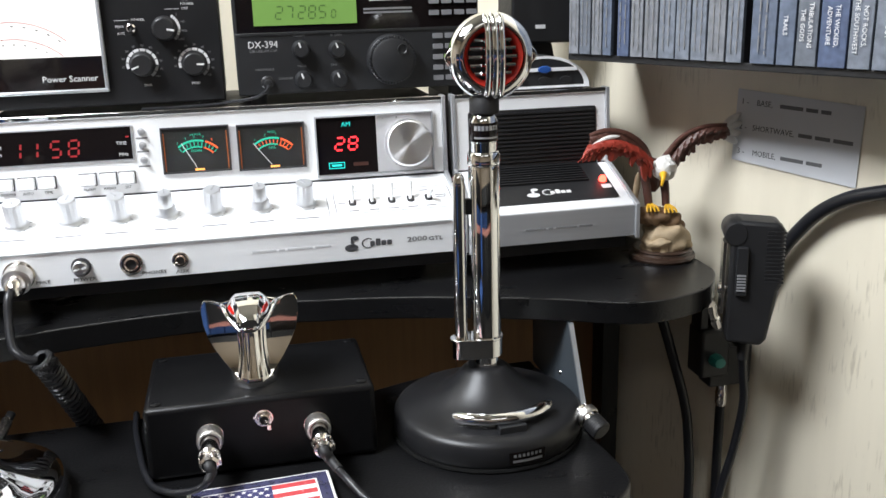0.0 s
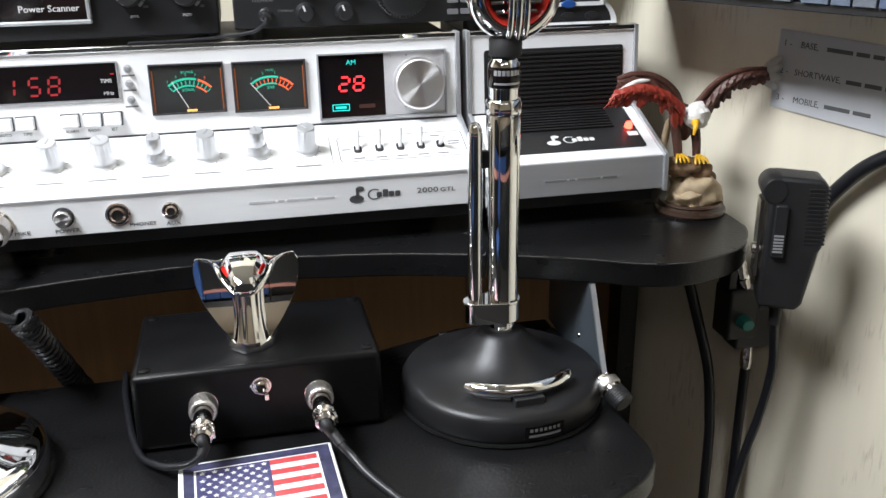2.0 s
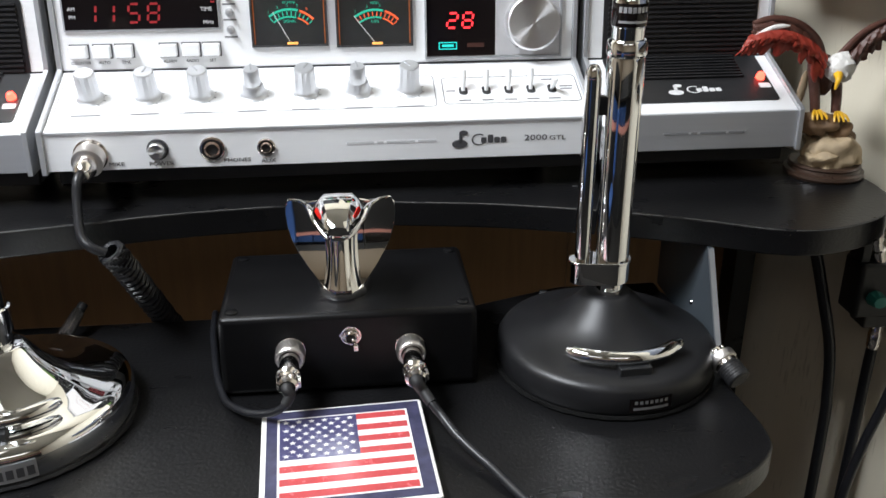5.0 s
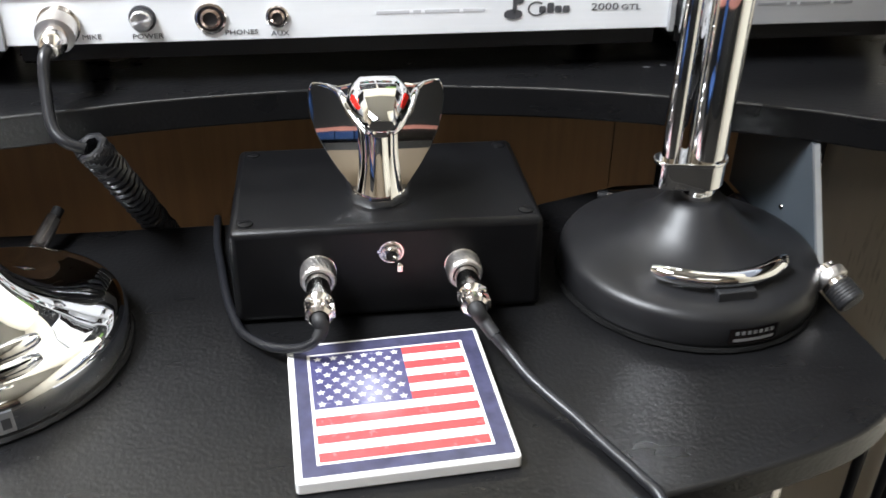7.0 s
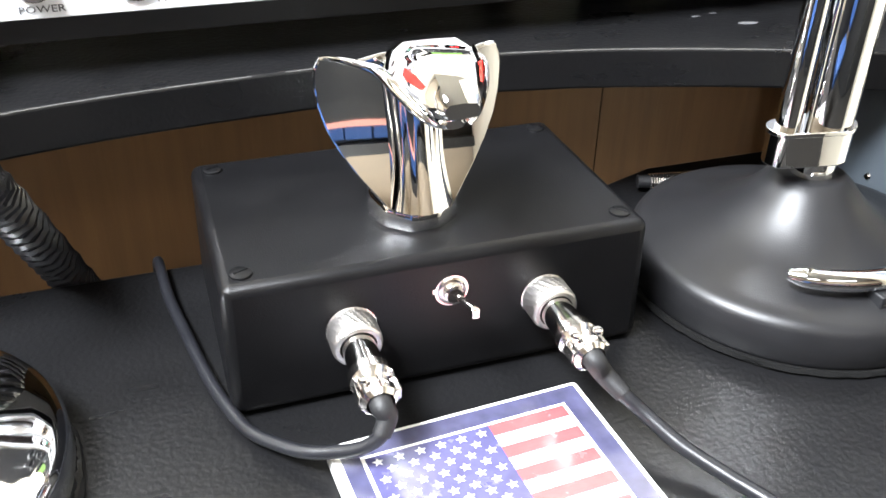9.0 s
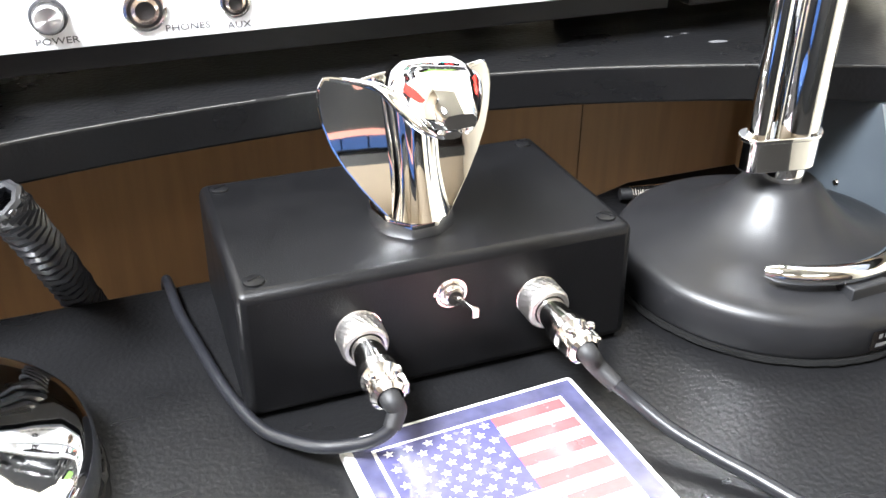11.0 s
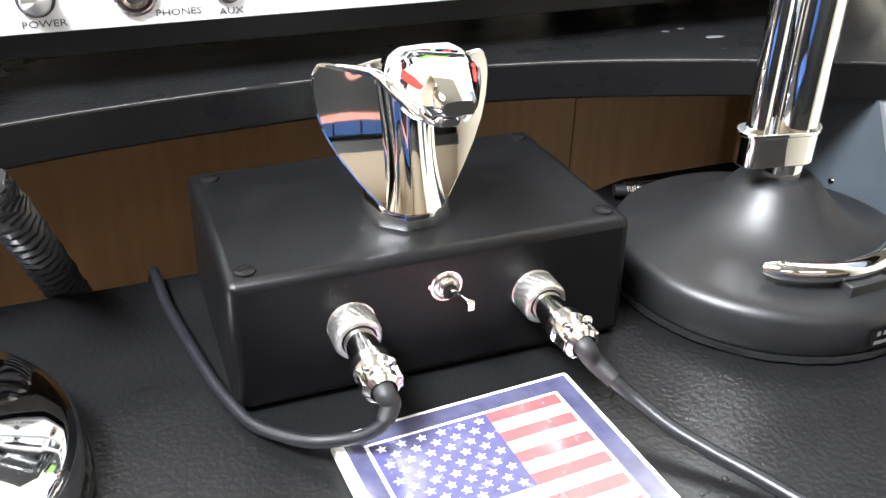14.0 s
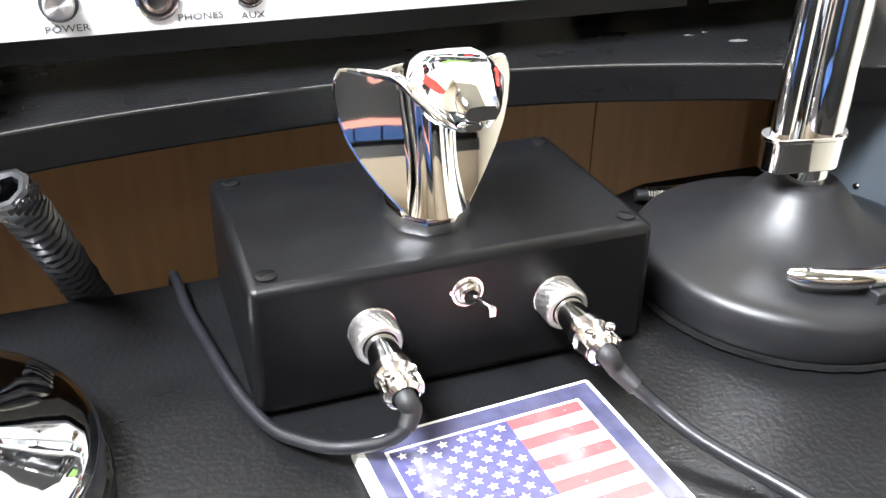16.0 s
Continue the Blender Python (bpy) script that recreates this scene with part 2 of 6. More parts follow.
def mesh_of(name, bm, mats):
    me = bpy.data.meshes.new(name)
    bmesh.ops.recalc_face_normals(bm, faces=bm.faces)
    bm.to_mesh(me)
    bm.free()
    for m in mats if isinstance(mats, (list, tuple)) else [mats]:
        me.materials.append(m)
    me.shade_smooth()
    me.set_sharp_from_angle(angle=radians(38))
    return me


def link(name, me, parent=None, label="", place=None, bevel=0.0):
    ob = new(name, me)
    if parent is not None:
        ob.parent = parent
        ob.matrix_parent_inverse = WORLD[parent].inverted()
    if place is not None:
        ob.matrix_basis = place
    WORLD[ob] = place.copy() if place is not None else Matrix()
    if bevel:
        mod = ob.modifiers.new("edge", "BEVEL")
        mod.width, mod.segments, mod.limit_method, mod.angle_limit = bevel, 3, "ANGLE", radians(40)
        mod.harden_normals = False
    if label:
        ob["label"] = label
    return ob


def part(name, bm, mat, parent=None, label="", place=None, bevel=0.0):
    return link(name, mesh_of(name, bm, mat), parent, label, place, bevel)


def thing(name, label, category, at=(0, 0, 0), group="", kind=""):
    ob = new(name)
    ob.empty_display_size = 0.02
    ob.matrix_basis = Matrix.Translation(at)
    WORLD[ob] = ob.matrix_basis.copy()
    return tagged(ob, label, category, group, kind)


def text_mesh(text, size, depth=0.0001):
    cu = bpy.data.curves.new("lettering", "FONT")
    cu.body, cu.size, cu.align_x, cu.align_y, cu.extrude = text, size, "CENTER", "CENTER", depth
    cu.resolution_u = 2
    ob = bpy.data.objects.new("lettering", cu)
    scene.collection.objects.link(ob)
    dg = bpy.context.evaluated_depsgraph_get()
    me = bpy.data.meshes.new_from_object(ob.evaluated_get(dg))
    bpy.data.objects.remove(ob)
    bpy.data.curves.remove(cu)
    me.name = "lettering"
    return me


def lettering(text, size, mat, parent, place, squeeze=1.0, label=""):
    me = text_mesh(text, size)
    me.materials.clear()
    me.materials.append(mat)
    if squeeze != 1.0:
        me.transform(Matrix.Diagonal((squeeze, 1, 1, 1)))
    return link("lettering", me, parent, label, place)


def wall_face(at, normal, up=(0, 0, 1)):
    """A pose whose xy plane lies on a face: z along the normal, y as near up as it can be."""
    n = Vector(normal).normalized()
    x = Vector(up).cross(n).normalized()
    y = n.cross(x)
    return Matrix.Translation(at) @ Matrix((x, y, n)).transposed().to_4x4()


# ---- room ----
WA = radians(25)
WN = Vector((math.cos(WA), math.sin(WA), 0))      # out of the room, through the panelled wall
WT = Vector((-math.sin(WA), math.cos(WA), 0))     # along it, away from the viewer
W0 = Vector((0.50, 0.10, 0.0))


def on_wall(s, off, z):
    """s metres along the panelled wall from W0, off metres into the room."""
    return W0 + WT * s - WN * off + Vector((0, 0, z))


def wall_strip(name, pts, thick, mat, z0=-0.74, z1=1.66):
    ob = part(name, prism(pts, z0, z1, FLAT), mat)
    return tagged(ob, kind="structure")


a, b = on_wall(0.62, 0, 0), on_wall(-3.2, 0, 0)
c, d = on_wall(-3.2, -0.1, 0), on_wall(0.62, -0.1, 0)
tagged(wall_strip("wall_east", [(p.x, p.y) for p in (a, b, c, d)], 0.1, PANELLING), "cream wood-look panelled wall with dark flecks", "wall")
tagged(wall_strip("wall_north", [(-2.2, 0.60), (0.34, 0.60), (0.34, 0.70), (-2.2, 0.70)], 0.1, PANELLING), "cream panelled wall behind the radios", "wall")
wall_strip("wall_west", [(-2.2, -2.9), (-2.2, 0.6), (-2.3, 0.6), (-2.3, -2.9)], 0.1, ROOM_WALL)
wall_strip("wall_south", [(-2.3, -2.9), (2.1, -2.9), (2.1, -3.0), (-2.3, -3.0)], 0.1, ROOM_WALL)
tagged(part("floor", box((-2.3, -3.0, -0.80), (2.1, 0.7, -0.74)), CARPET), "brown carpeted floor", "floor", kind="structure")
tagged(part("ceiling", box((-2.3, -3.0, 1.66), (2.1, 0.7, 1.72)), CEILING), "off-white ceiling", "ceiling", kind="structure")

# ---- desk ----
desk = thing("desk", "black laminate corner desk with a raised curved shelf", "desk", (0.0, 0.0, -0.74))
top = smooth_path([(0.2685, 0.06, 0), (0.2685, -0.02, 0), (0.272, -0.078, 0), (0.262, -0.106, 0), (0.225, -0.131, 0), (0.16, -0.150, 0), (0.09, -0.163, 0), (-0.05, -0.180, 0), (-0.30, -0.196, 0), (-0.75, -0.20, 0)], 5)
outline = [(p.x, p.y) for p in top] + [(-0.75, 0.121), (-0.2, 0.121), (0.10, 0.122), (0.18, 0.150), (0.2685, 0.150)]
part("desktop", prism(outline, -0.020, 0.0, FLAT), DESK, desk, bevel=0.002)
edge = smooth_path([(-0.75, -0.02, 0), (-0.45, 0.045, 0), (-0.226, 0.0875, 0), (-0.14, 0.105, 0), (-0.06, 0.1135, 0), (0.014, 0.1160, 0), (0.06, 0.110, 0), (0.12, 0.099, 0), (0.194, 0.0770, 0), (0.264, 0.0500, 0), (0.31, 0.027, 0), (0.35, 0.0216, 0), (0.396, 0.0374, 0), (0.424, 0.068, 0), (0.4355, 0.1033, 0), (0.430, 0.16, 0), (0.40, 0.24, 0)], 5)
shelf_outline = [(p.x, p.y) for p in edge] + [(0.33, 0.42), (-0.75, 0.42)]
part("shelf", prism(shelf_outline, 0.079, 0.100, FLAT), DESK, desk, bevel=0.0015)
part("modesty_panel", box((-0.75, 0.29, -0.45), (0.2225, 0.305, 0.079)), HONEY_WOOD, desk, "honey-brown wood back panel under the shelf")
part("modesty_panel", box((0.2232, 0.2895, -0.45), (0.425, 0.3045, 0.079)), HONEY_WOOD, desk, "honey-coloured wood back panel under the shelf")
part("support_plate", prism([(0.004, 0.0005), (0.0455, 0.0785), (0.147, 0.0785), (0.147, 0.0005)], 0.270, 0.2725, SIDE), SKIRTING, desk, "grey-blue sheet metal bracket with a bare bright front edge")
part("plate_edge", prism([(0.002, 0.0005), (0.0435, 0.0785), (0.0465, 0.0785), (0.005, 0.0005)], 0.2695, 0.2735, SIDE), EDGE_LIGHT, desk)
part("plate_rivet", lathe([(0, 0.0012), (0.0016, 0.001), (0.0022, 0)], aim((0.270, 0.066, 0.022), (-1, 0, 0)), 14), NICKEL, desk)
part("leg", lathe([(0.0, 0), (0.0125, 0), (0.0125, 0.715), (0.0, 0.715)], pose(0.183, -0.121, -0.738), 24), NICKEL, desk, "chromed round tube leg")
for x in (-0.70,):
    part("leg", lathe([(0.0, 0), (0.0125, 0), (0.0125, 0.715), (0.0, 0.715)], pose(x, -0.10, -0.738), 24), NICKEL, desk, "chromed round tube leg")
part("side_panel", box((-0.74, -0.05, -0.738), (-0.72, 0.40, 0.079)), DESK, desk)
part("side_panel", box((0.392, 0.255, -0.738), (0.412, 0.287, 0.079)), DESK, desk)
SCUFF = material("dull_scuff", (0.085, 0.085, 0.09), 0.6, 0, 0.4, 300)
for x, y, r in ((0.2080, 0.1160, 0.0060), (0.1865, 0.1340, 0.0028), (0.1990, 0.1365, 0.0024)):
    part("scratch", lathe([(0.0, 0), (r, 0), (r * 0.9, 0.0001), (0.0, 0.0001)], pose(x, y, 0.1001, 0, 0, -8) @ Matrix.Diagonal((1, 0.38, 1, 1)), 16), SCUFF, desk, "pale scuff on the shelf")

wear = bmesh.new()
rng = random.Random(21)
i = 12
while i < len(edge) - 14:
    n = rng.choice((2, 3, 5, 7))
    add_tube(wear, [edge[k] + Vector((0, 0.0004, 0.0996)) for k in range(i, i + n)], 0.0003, 6)
    i += n - 1 + rng.choice((0, 0, 1))
part("worn_edge", wear, material("worn_laminate_edge", (0.085, 0.083, 0.08), 0.6, 0, 0.6, 260), desk, "pale worn line along the shelf edge")

# ---- base station radio and its speaker ----
def face_of(p0, p1):
    d = Vector((0, p1[0] - p0[0], p1[1] - p0[1])).normalized()
    n = Vector((1, 0, 0)).cross(d)
    return Vector((0, *p0)), d, n


DECK = face_of((0.131, 0.1595), (0.208, 0.189))
UPPER = face_of((0.208, 0.189), (0.214, 0.262))
STRIP = face_of((0.130, 0.129), (0.131, 0.1595))


def spot(face, x, v, h=0.0):
    """A pose on a face: x to the right, y up the face, z out of it."""
    o, d, n = face
    return Matrix.Translation(o + Vector((x, 0, 0)) + d * v + n * h) @ Matrix((Vector((1, 0, 0)), d, n)).transposed().to_4x4()


def slab(face, x0, v0, x1, v1, h0, h1, r=0.0):
    m = spot(face, 0, 0)
    w, h = x1 - x0, v1 - v0
    pts = rounded(w, h, r, 4, (x0 + x1) / 2, (v0 + v1) / 2) if r else [(x0, v0), (x1, v0), (x1, v1), (x0, v1)]
    return prism(pts, h0, h1, lambda u, v, d: m @ Vector((u, v, d)))


def frame_ring(face, x0, v0, x1, v1, t, h0, h1):
    bm = bmesh.new()
    m = spot(face, 0, 0)
    for lo, hi in (((x0 - t, v0 - t), (x1 + t, v0)), ((x0 - t, v1), (x1 + t, v1 + t)), ((x0 - t, v0), (x0, v1)), ((x1, v0), (x1 + t, v1))):
        add_box(bm, (*lo, h0), (*hi, h1), m)
    return bm


def arc_band(x, v, r0, r1, a0, a1, h, m, n=10):
    bm = bmesh.new()
    pts = [(x + r1 * math.cos(radians(a0 + (a1 - a0) * i / n)), v + r1 * math.sin(radians(a0 + (a1 - a0) * i / n))) for i in range(n + 1)]
    pts += [(x + r0 * math.cos(radians(a1 + (a0 - a1) * i / n)), v + r0 * math.sin(radians(a1 + (a0 - a1) * i / n))) for i in range(n + 1)]
    return add_prism(bm, pts, h, h + 0.0002, lambda u, w, d: m @ Vector((u, w, d)))


SEGS = {"a": (0, 1), "b": (0.5, 0.5), "c": (0.5, -0.5), "d": (0, -1), "e": (-0.5, -0.5), "f": (-0.5, 0.5), "g": (0, 0)}
DIGITS = {"0": "abcdef", "1": "bc", "2": "abged", "3": "abgcd", "4": "fgbc", "5": "afgcd", "6": "afgedc", "7": "abc", "8": "abcdefg", "9": "abcdfg"}


def segment_digit(ch, x, v, w, h, t, face, lift, mat, parent):
    bm = bmesh.new()
    m = spot(face, x, v, lift) @ Matrix(((1, 0.12, 0, 0), (0, 1, 0, 0), (0, 0, 1, 0), (0, 0, 0, 1)))
    for s in DIGITS[ch]:
        cx, cy = SEGS[s][0] * w, SEGS[s][1] * h / 2
        flat = s in "adg"
        lx, ly = (w / 2 - t * 0.7, t / 2) if flat else (t / 2, h / 4 - t * 0.7)
        add_box(bm, (cx - lx, cy - ly, 0), (cx + lx, cy + ly, 0.0003), m)
    return part("digit", bm, mat, parent)


def snake_emblem(face, x, v, s, mat, parent):
    """A small coiled emblem, drawn as plain shapes."""
    m = spot(face, x, v, 0.0003)
    bm = bmesh.new()
    add_lathe(bm, [(0, 0), (0.0062, 0), (0.0062, 0.0003), (0, 0.0003)], m @ Matrix.Translation((0, -0.0032 * s, 0)) @ Matrix.Diagonal((s, 0.55 * s, 1, 1)), 20)
    add_lathe(bm, [(0, 0), (0.0036, 0), (0.0036, 0.0003), (0, 0.0003)], m @ Matrix.Translation((0.0032 * s, 0.0056 * s, 0)) @ Matrix.Diagonal((s, 0.6 * s, 1, 1)), 16)
    add_box(bm, (-0.0004 * s, -0.003 * s, 0), (0.0022 * s, 0.006 * s, 0.0003), m)
    part("emblem", bm, mat, parent)
    bm = bmesh.new()
    ringm = m @ Matrix.Translation((0.0125 * s + 0.003, 0, 0)) @ Matrix.Diagonal((1.25, 1, 1, 1))
    for i in range(20):
        a, b = radians(50 + 300 * i / 20), radians(50 + 300 * (i + 1) / 20)
        r0, r1 = 0.0038 * s, 0.0048 * s
        vs = [bm.verts.new(ringm @ Vector((r * math.cos(q), r * math.sin(q), 0.0002))) for r, q in ((r0, a), (r1, a), (r1, b), (r0, b))]
        bm.faces.new(vs)
    part("emblem", bm, mat, parent)
    bm = bmesh.new()
    for i in range(4):
        x = (0.0195 + i * 0.0053) * s
        pts = rounded(0.0045 * s, (0.0046 if i != 1 else 0.0066) * s, 0.0010 * s, 3, x, (-0.0006 if i != 1 else 0.0004) * s)
        add_prism(bm, pts, 0, 0.0002, lambda u, v, d: m @ Vector((u, v, d)))
    part("brand_bar", bm, mat, parent)


def profile_body(x0, x1, back, top_z):
    pts = [(0.130, 0.129), (0.131, 0.1595), (0.208, 0.189), (0.214, top_z), (back, top_z), (back, 0.114), (0.150, 0.114), (0.142, 0.127)]
    return prism(pts, x0, x1, SIDE)


radio = thing("base_station_radio", "silver-fronted base station radio with meters, knobs and red clock", "radio", (-0.017, 0.25, 0.1))
XL, XR = -0.2325, 0.1985
part("cabinet", prism([(0.150, 0.127), (0.222, 0.190), (0.222, 0.262), (0.40, 0.262), (0.40, 0.112), (0.150, 0.112)], XL + 0.004, XR - 0.004, SIDE), DARK_CASE, radio, bevel=0.001)
part("front_strip", slab(STRIP, XL + 0.003, 0.0, XR - 0.003, 0.0305, -0.006, 0.0), SILVER_LESS_LIT, radio, "brushed silver lower strip", bevel=0.0006)
part("control_deck", slab(DECK, XL + 0.003, 0.0015, XR - 0.003, 0.082, -0.006, 0.0), SILVER, radio, bevel=0.0006)
part("upper_panel", slab(UPPER, XL + 0.003, 0.001, XR - 0.003, 0.0725, -0.006, 0.0), SILVER, radio, bevel=0.0006)
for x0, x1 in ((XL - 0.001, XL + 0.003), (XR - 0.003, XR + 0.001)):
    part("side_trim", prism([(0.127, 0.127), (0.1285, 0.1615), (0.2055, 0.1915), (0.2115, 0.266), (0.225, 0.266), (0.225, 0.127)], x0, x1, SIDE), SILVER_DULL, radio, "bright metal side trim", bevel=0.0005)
part("top_trim", slab(UPPER, XL, 0.0725, XR, 0.077, -0.012, 0.0022), CHROME, radio, "chromed top edge", bevel=0.0008)
part("trim_line", slab(UPPER, XL + 0.003, -0.001, XR - 0.003, 0.0012, -0.001, 0.0006), TRIM_DARK, radio)
part("trim_line", slab(STRIP, XL + 0.003, 0.0292, XR - 0.003, 0.0308, -0.001, 0.0012), SILVER_DULL, radio)
for x in (-0.20, 0.165):
    for y in (0.215, 0.37):
        part("foot", lathe([(0, 0), (0.010, 0), (0.011, 0.012), (0, 0.012)], pose(x, y, 0.1), 20), RUBBER, radio)

clock = part("clock_window", slab(UPPER, -0.2225, 0.0335, -0.1005, 0.0635, 0.0002, 0.0014), GLASS_BLACK, radio, "smoked window of the red clock")
part("window_frame", frame_ring(UPPER, -0.2225, 0.0335, -0.1005, 0.0635, 0.0012, 0.0, 0.002), SILVER_DULL, radio)
for ch, x in (("1", -0.2015), ("1", -0.187), ("5", -0.167), ("8", -0.1515)):
    segment_digit(ch, x, 0.0462, 0.0085, 0.0145, 0.0018, UPPER, 0.0015, LED_RED_DIM, clock)
lettering("TIME", 0.0044, WHITE_INK, clock, spot(UPPER, -0.1095, 0.0484, 0.0015))
lettering("MHz", 0.0044, WHITE_INK, clock, spot(UPPER, -0.1085, 0.0380, 0.0015))
lettering("AM", 0.0042, WHITE_INK, clock, spot(UPPER, -0.216, 0.0500, 0.0015))
lettering("PM", 0.0042, WHITE_INK, clock, spot(UPPER, -0.216, 0.0435, 0.0015))
part("lamp_dot", slab(UPPER, -0.1055, 0.0535, -0.1025, 0.0548, 0.0014, 0.0018), LED_RED_DIM, clock)
small_knob = mesh_of("set_button", lathe([(0, 0), (0.0034, 0), (0.0034, 0.001), (0.0024, 0.0012), (0.0022, 0.006), (0, 0.0064)], None, 20), KNOB_SILVER)
for v in (0.0578, 0.0453, 0.0315):
    link("set_button", small_knob, radio, "", spot(UPPER, -0.0912, v))
    part("legend_bar", slab(UPPER, -0.0965, v - 0.0065, -0.086, v - 0.0052, 0.0, 0.0002), GREY_INK, radio)


def meter(x0, x1, v0, v1, tilt, scale_mat_split):
    w = part("meter", slab(UPPER, x0, v0, x1, v1, 0.0002, 0.0008), METER_FACE, radio, "dark meter with green and orange scale")
    part("meter_frame", frame_ring(UPPER, x0, v0, x1, v1, 0.0014, 0.0, 0.0030), TRIM_DARK, w)
    cx, cv, m = (x0 + x1) / 2 + 0.0005, v0 + 0.0015, spot(UPPER, 0, 0)
    for r0, r1 in ((0.0262, 0.0280), (0.0205, 0.0218)):
        part("scale_arc", arc_band(cx, cv, r0, r1, 75, 128, 0.001, m), LED_GREEN, w)
        part("scale_arc", arc_band(cx, cv, r0, r1, 44, 72, 0.001, m), LED_ORANGE, w)
    bm = bmesh.new()
    for i in range(11):
        a = radians(128 - 8.4 * i)
        c, s = math.cos(a), math.sin(a)
        add_box(bm, (-0.0004, 0.0222, 0.001), (0.0004, 0.0256, 0.0013), m @ Matrix.Translation((cx, cv, 0)) @ Matrix.Rotation(a - math.pi / 2, 4, "Z"))
    part("scale_mark", bm, LED_GREEN if scale_mat_split else LED_ORANGE, w)
    for i, ch in enumerate("13579" if scale_mat_split else "123"):
        q = radians(124 - 15.5 * i) if scale_mat_split else radians(122 - 20 * i)
        lettering(ch, 0.0034, LED_GREEN if q > 1.3 else LED_ORANGE, w, spot(UPPER, cx + 0.0305 * math.cos(q), cv + 0.0305 * math.sin(q), 0.001))
    lettering("SIGNAL" if scale_mat_split else "SWR", 0.0032, LED_GREEN, w, spot(UPPER, cx, cv + 0.0175, 0.001))
    lettering("RF PWR" if scale_mat_split else "MOD", 0.0030, LED_GREEN, w, spot(UPPER, cx, cv + 0.0325, 0.001))
    a = radians(tilt)
    part("needle", add_box(bmesh.new(), (-0.0003, 0.002, 0.0016), (0.0003, 0.0285, 0.002), m @ Matrix.Translation((cx, cv, 0)) @ Matrix.Rotation(a, 4, "Z")), FLAG_WHITE, w, "thin pale needle")
    part("pivot_lamp", slab(UPPER, cx - 0.0030, v0 + 0.0005, cx + 0.0060, v0 + 0.0022, 0.0010, 0.0024, 0.0008), LED_AMBER, w)
    for x in (x0 + 0.0008, x1 - 0.0016):
        part("side_glow", slab(UPPER, x, v0 + 0.001, x + 0.0008, v1 - 0.004, 0.0008, 0.0012), glow_amber, w)
    cover = part("meter_glass", slab(UPPER, x0, v0, x1, v1, 0.0026, 0.0030), CLEAR, w, "clear meter glass")
    cover.visible_shadow = False


glow_amber = glow("amber_spill", (0.8, 0.22, 0.05), 0.35)
CLEAR = bpy.data.materials.new("clear_glass")
CLEAR.use_nodes = True
_b = CLEAR.node_tree.nodes["Principled BSDF"]
_b.inputs["Transmission Weight"].default_value, _b.inputs["Roughness"].default_value, _b.inputs["IOR"].default_value = 1.0, 0.02, 1.3
meter(-0.0732, -0.0132, 0.0183, 0.0588, 28, True)
meter(-0.0035, 0.0577, 0.0167, 0.0578, 38, False)
part("meter_bridge", slab(UPPER, -0.0118, 0.0175, -0.0049, 0.0585, 0.0, 0.0022), SATIN, radio)

disp = part("channel_window", slab(UPPER, 0.0705, 0.0060, 0.1290, 0.0612, 0.0002, 0.0014), GLASS_BLACK, radio, "black window with red channel number")
part("window_frame", frame_ring(UPPER, 0.0705, 0.0052, 0.1845, 0.0612, 0.0014, 0.0, 0.0040), SILVER_DULL, radio, "bright bezel round display and dial")
for ch, x in (("2", 0.0925), ("8", 0.1055)):
    segment_digit(ch, x, 0.0353, 0.0082, 0.0120, 0.0017, UPPER, 0.0017, LED_RED, disp)
lettering("AM", 0.0062, LED_CYAN, disp, spot(UPPER, 0.0995, 0.0540, 0.0015))
part("legend_lamp", frame_ring(UPPER, 0.0815, 0.0122, 0.0955, 0.0168, 0.0008, 0.0014, 0.0018), LED_CYAN, disp)
part("legend_lamp", slab(UPPER, 0.0835, 0.0135, 0.0935, 0.0156, 0.0014, 0.0018), LED_CYAN, disp)
part("legend_bar", slab(UPPER, 0.1050, 0.0130, 0.1195, 0.0165, 0.0014, 0.0016), glow("unlit_legend", (0.10, 0.03, 0.02), 0.2), disp)
part("dial_plate", slab(UPPER, 0.1290, 0.0060, 0.1840, 0.0605, 0.0002, 0.0014), SATIN, radio, "bright spun metal dial plate")
DIAL = material("lathe_turned_aluminium", (0.86, 0.86, 0.87), 0.34, 1.0, 0.03, 200, 0.0)
tn = DIAL.node_tree.nodes.new("ShaderNodeTangent")
tn.direction_type, tn.axis = "RADIAL", "Z"
DIAL.node_tree.links.new(tn.outputs[0], DIAL.node_tree.nodes["Principled BSDF"].inputs["Tangent"])
DIAL.node_tree.nodes["Principled BSDF"].inputs["Anisotropic"].default_value = 0.9
grooves = [(0.0, 0.0120)] + [(0.0010 + 0.0005 * k, 0.0120 + (0.000045 if k % 2 else 0.0)) for k in range(40)]
dial = part("tuning_dial", lathe(grooves + [(0.0214, 0.0118), (0.0224, 0.0112), (0.0229, 0.010), (0.0236, 0.0012), (0.0236, 0.0)], None, 72), DIAL, radio, "large spun aluminium channel dial", spot(UPPER, 0.1600, 0.0328, 0.0014))

key = mesh_of("push_key", add_box(bmesh.new(), (-0.0068, -0.0052, 0.0), (0.0068, 0.0048, 0.0075)), SILVER)
for x, word in ((-0.2140, "COUNTER"), (-0.1955, "AUTO"), (-0.1780, "TIME"), (-0.1425, "ALARM"), (-0.1243, "RADIO"), (-0.1078, "SET")):
    k = link("push_key", key, radio, "", spot(UPPER, x, 0.0165), 0.0008)
    part("key_well", frame_ring(UPPER, x - 0.0070, 0.0112, x + 0.0070, 0.0215, 0.0007, 0.0, 0.0012), TRIM_DARK, radio)
    lettering(word, 0.0034, INK, radio, spot(UPPER, x, 0.0070, 0.0002))

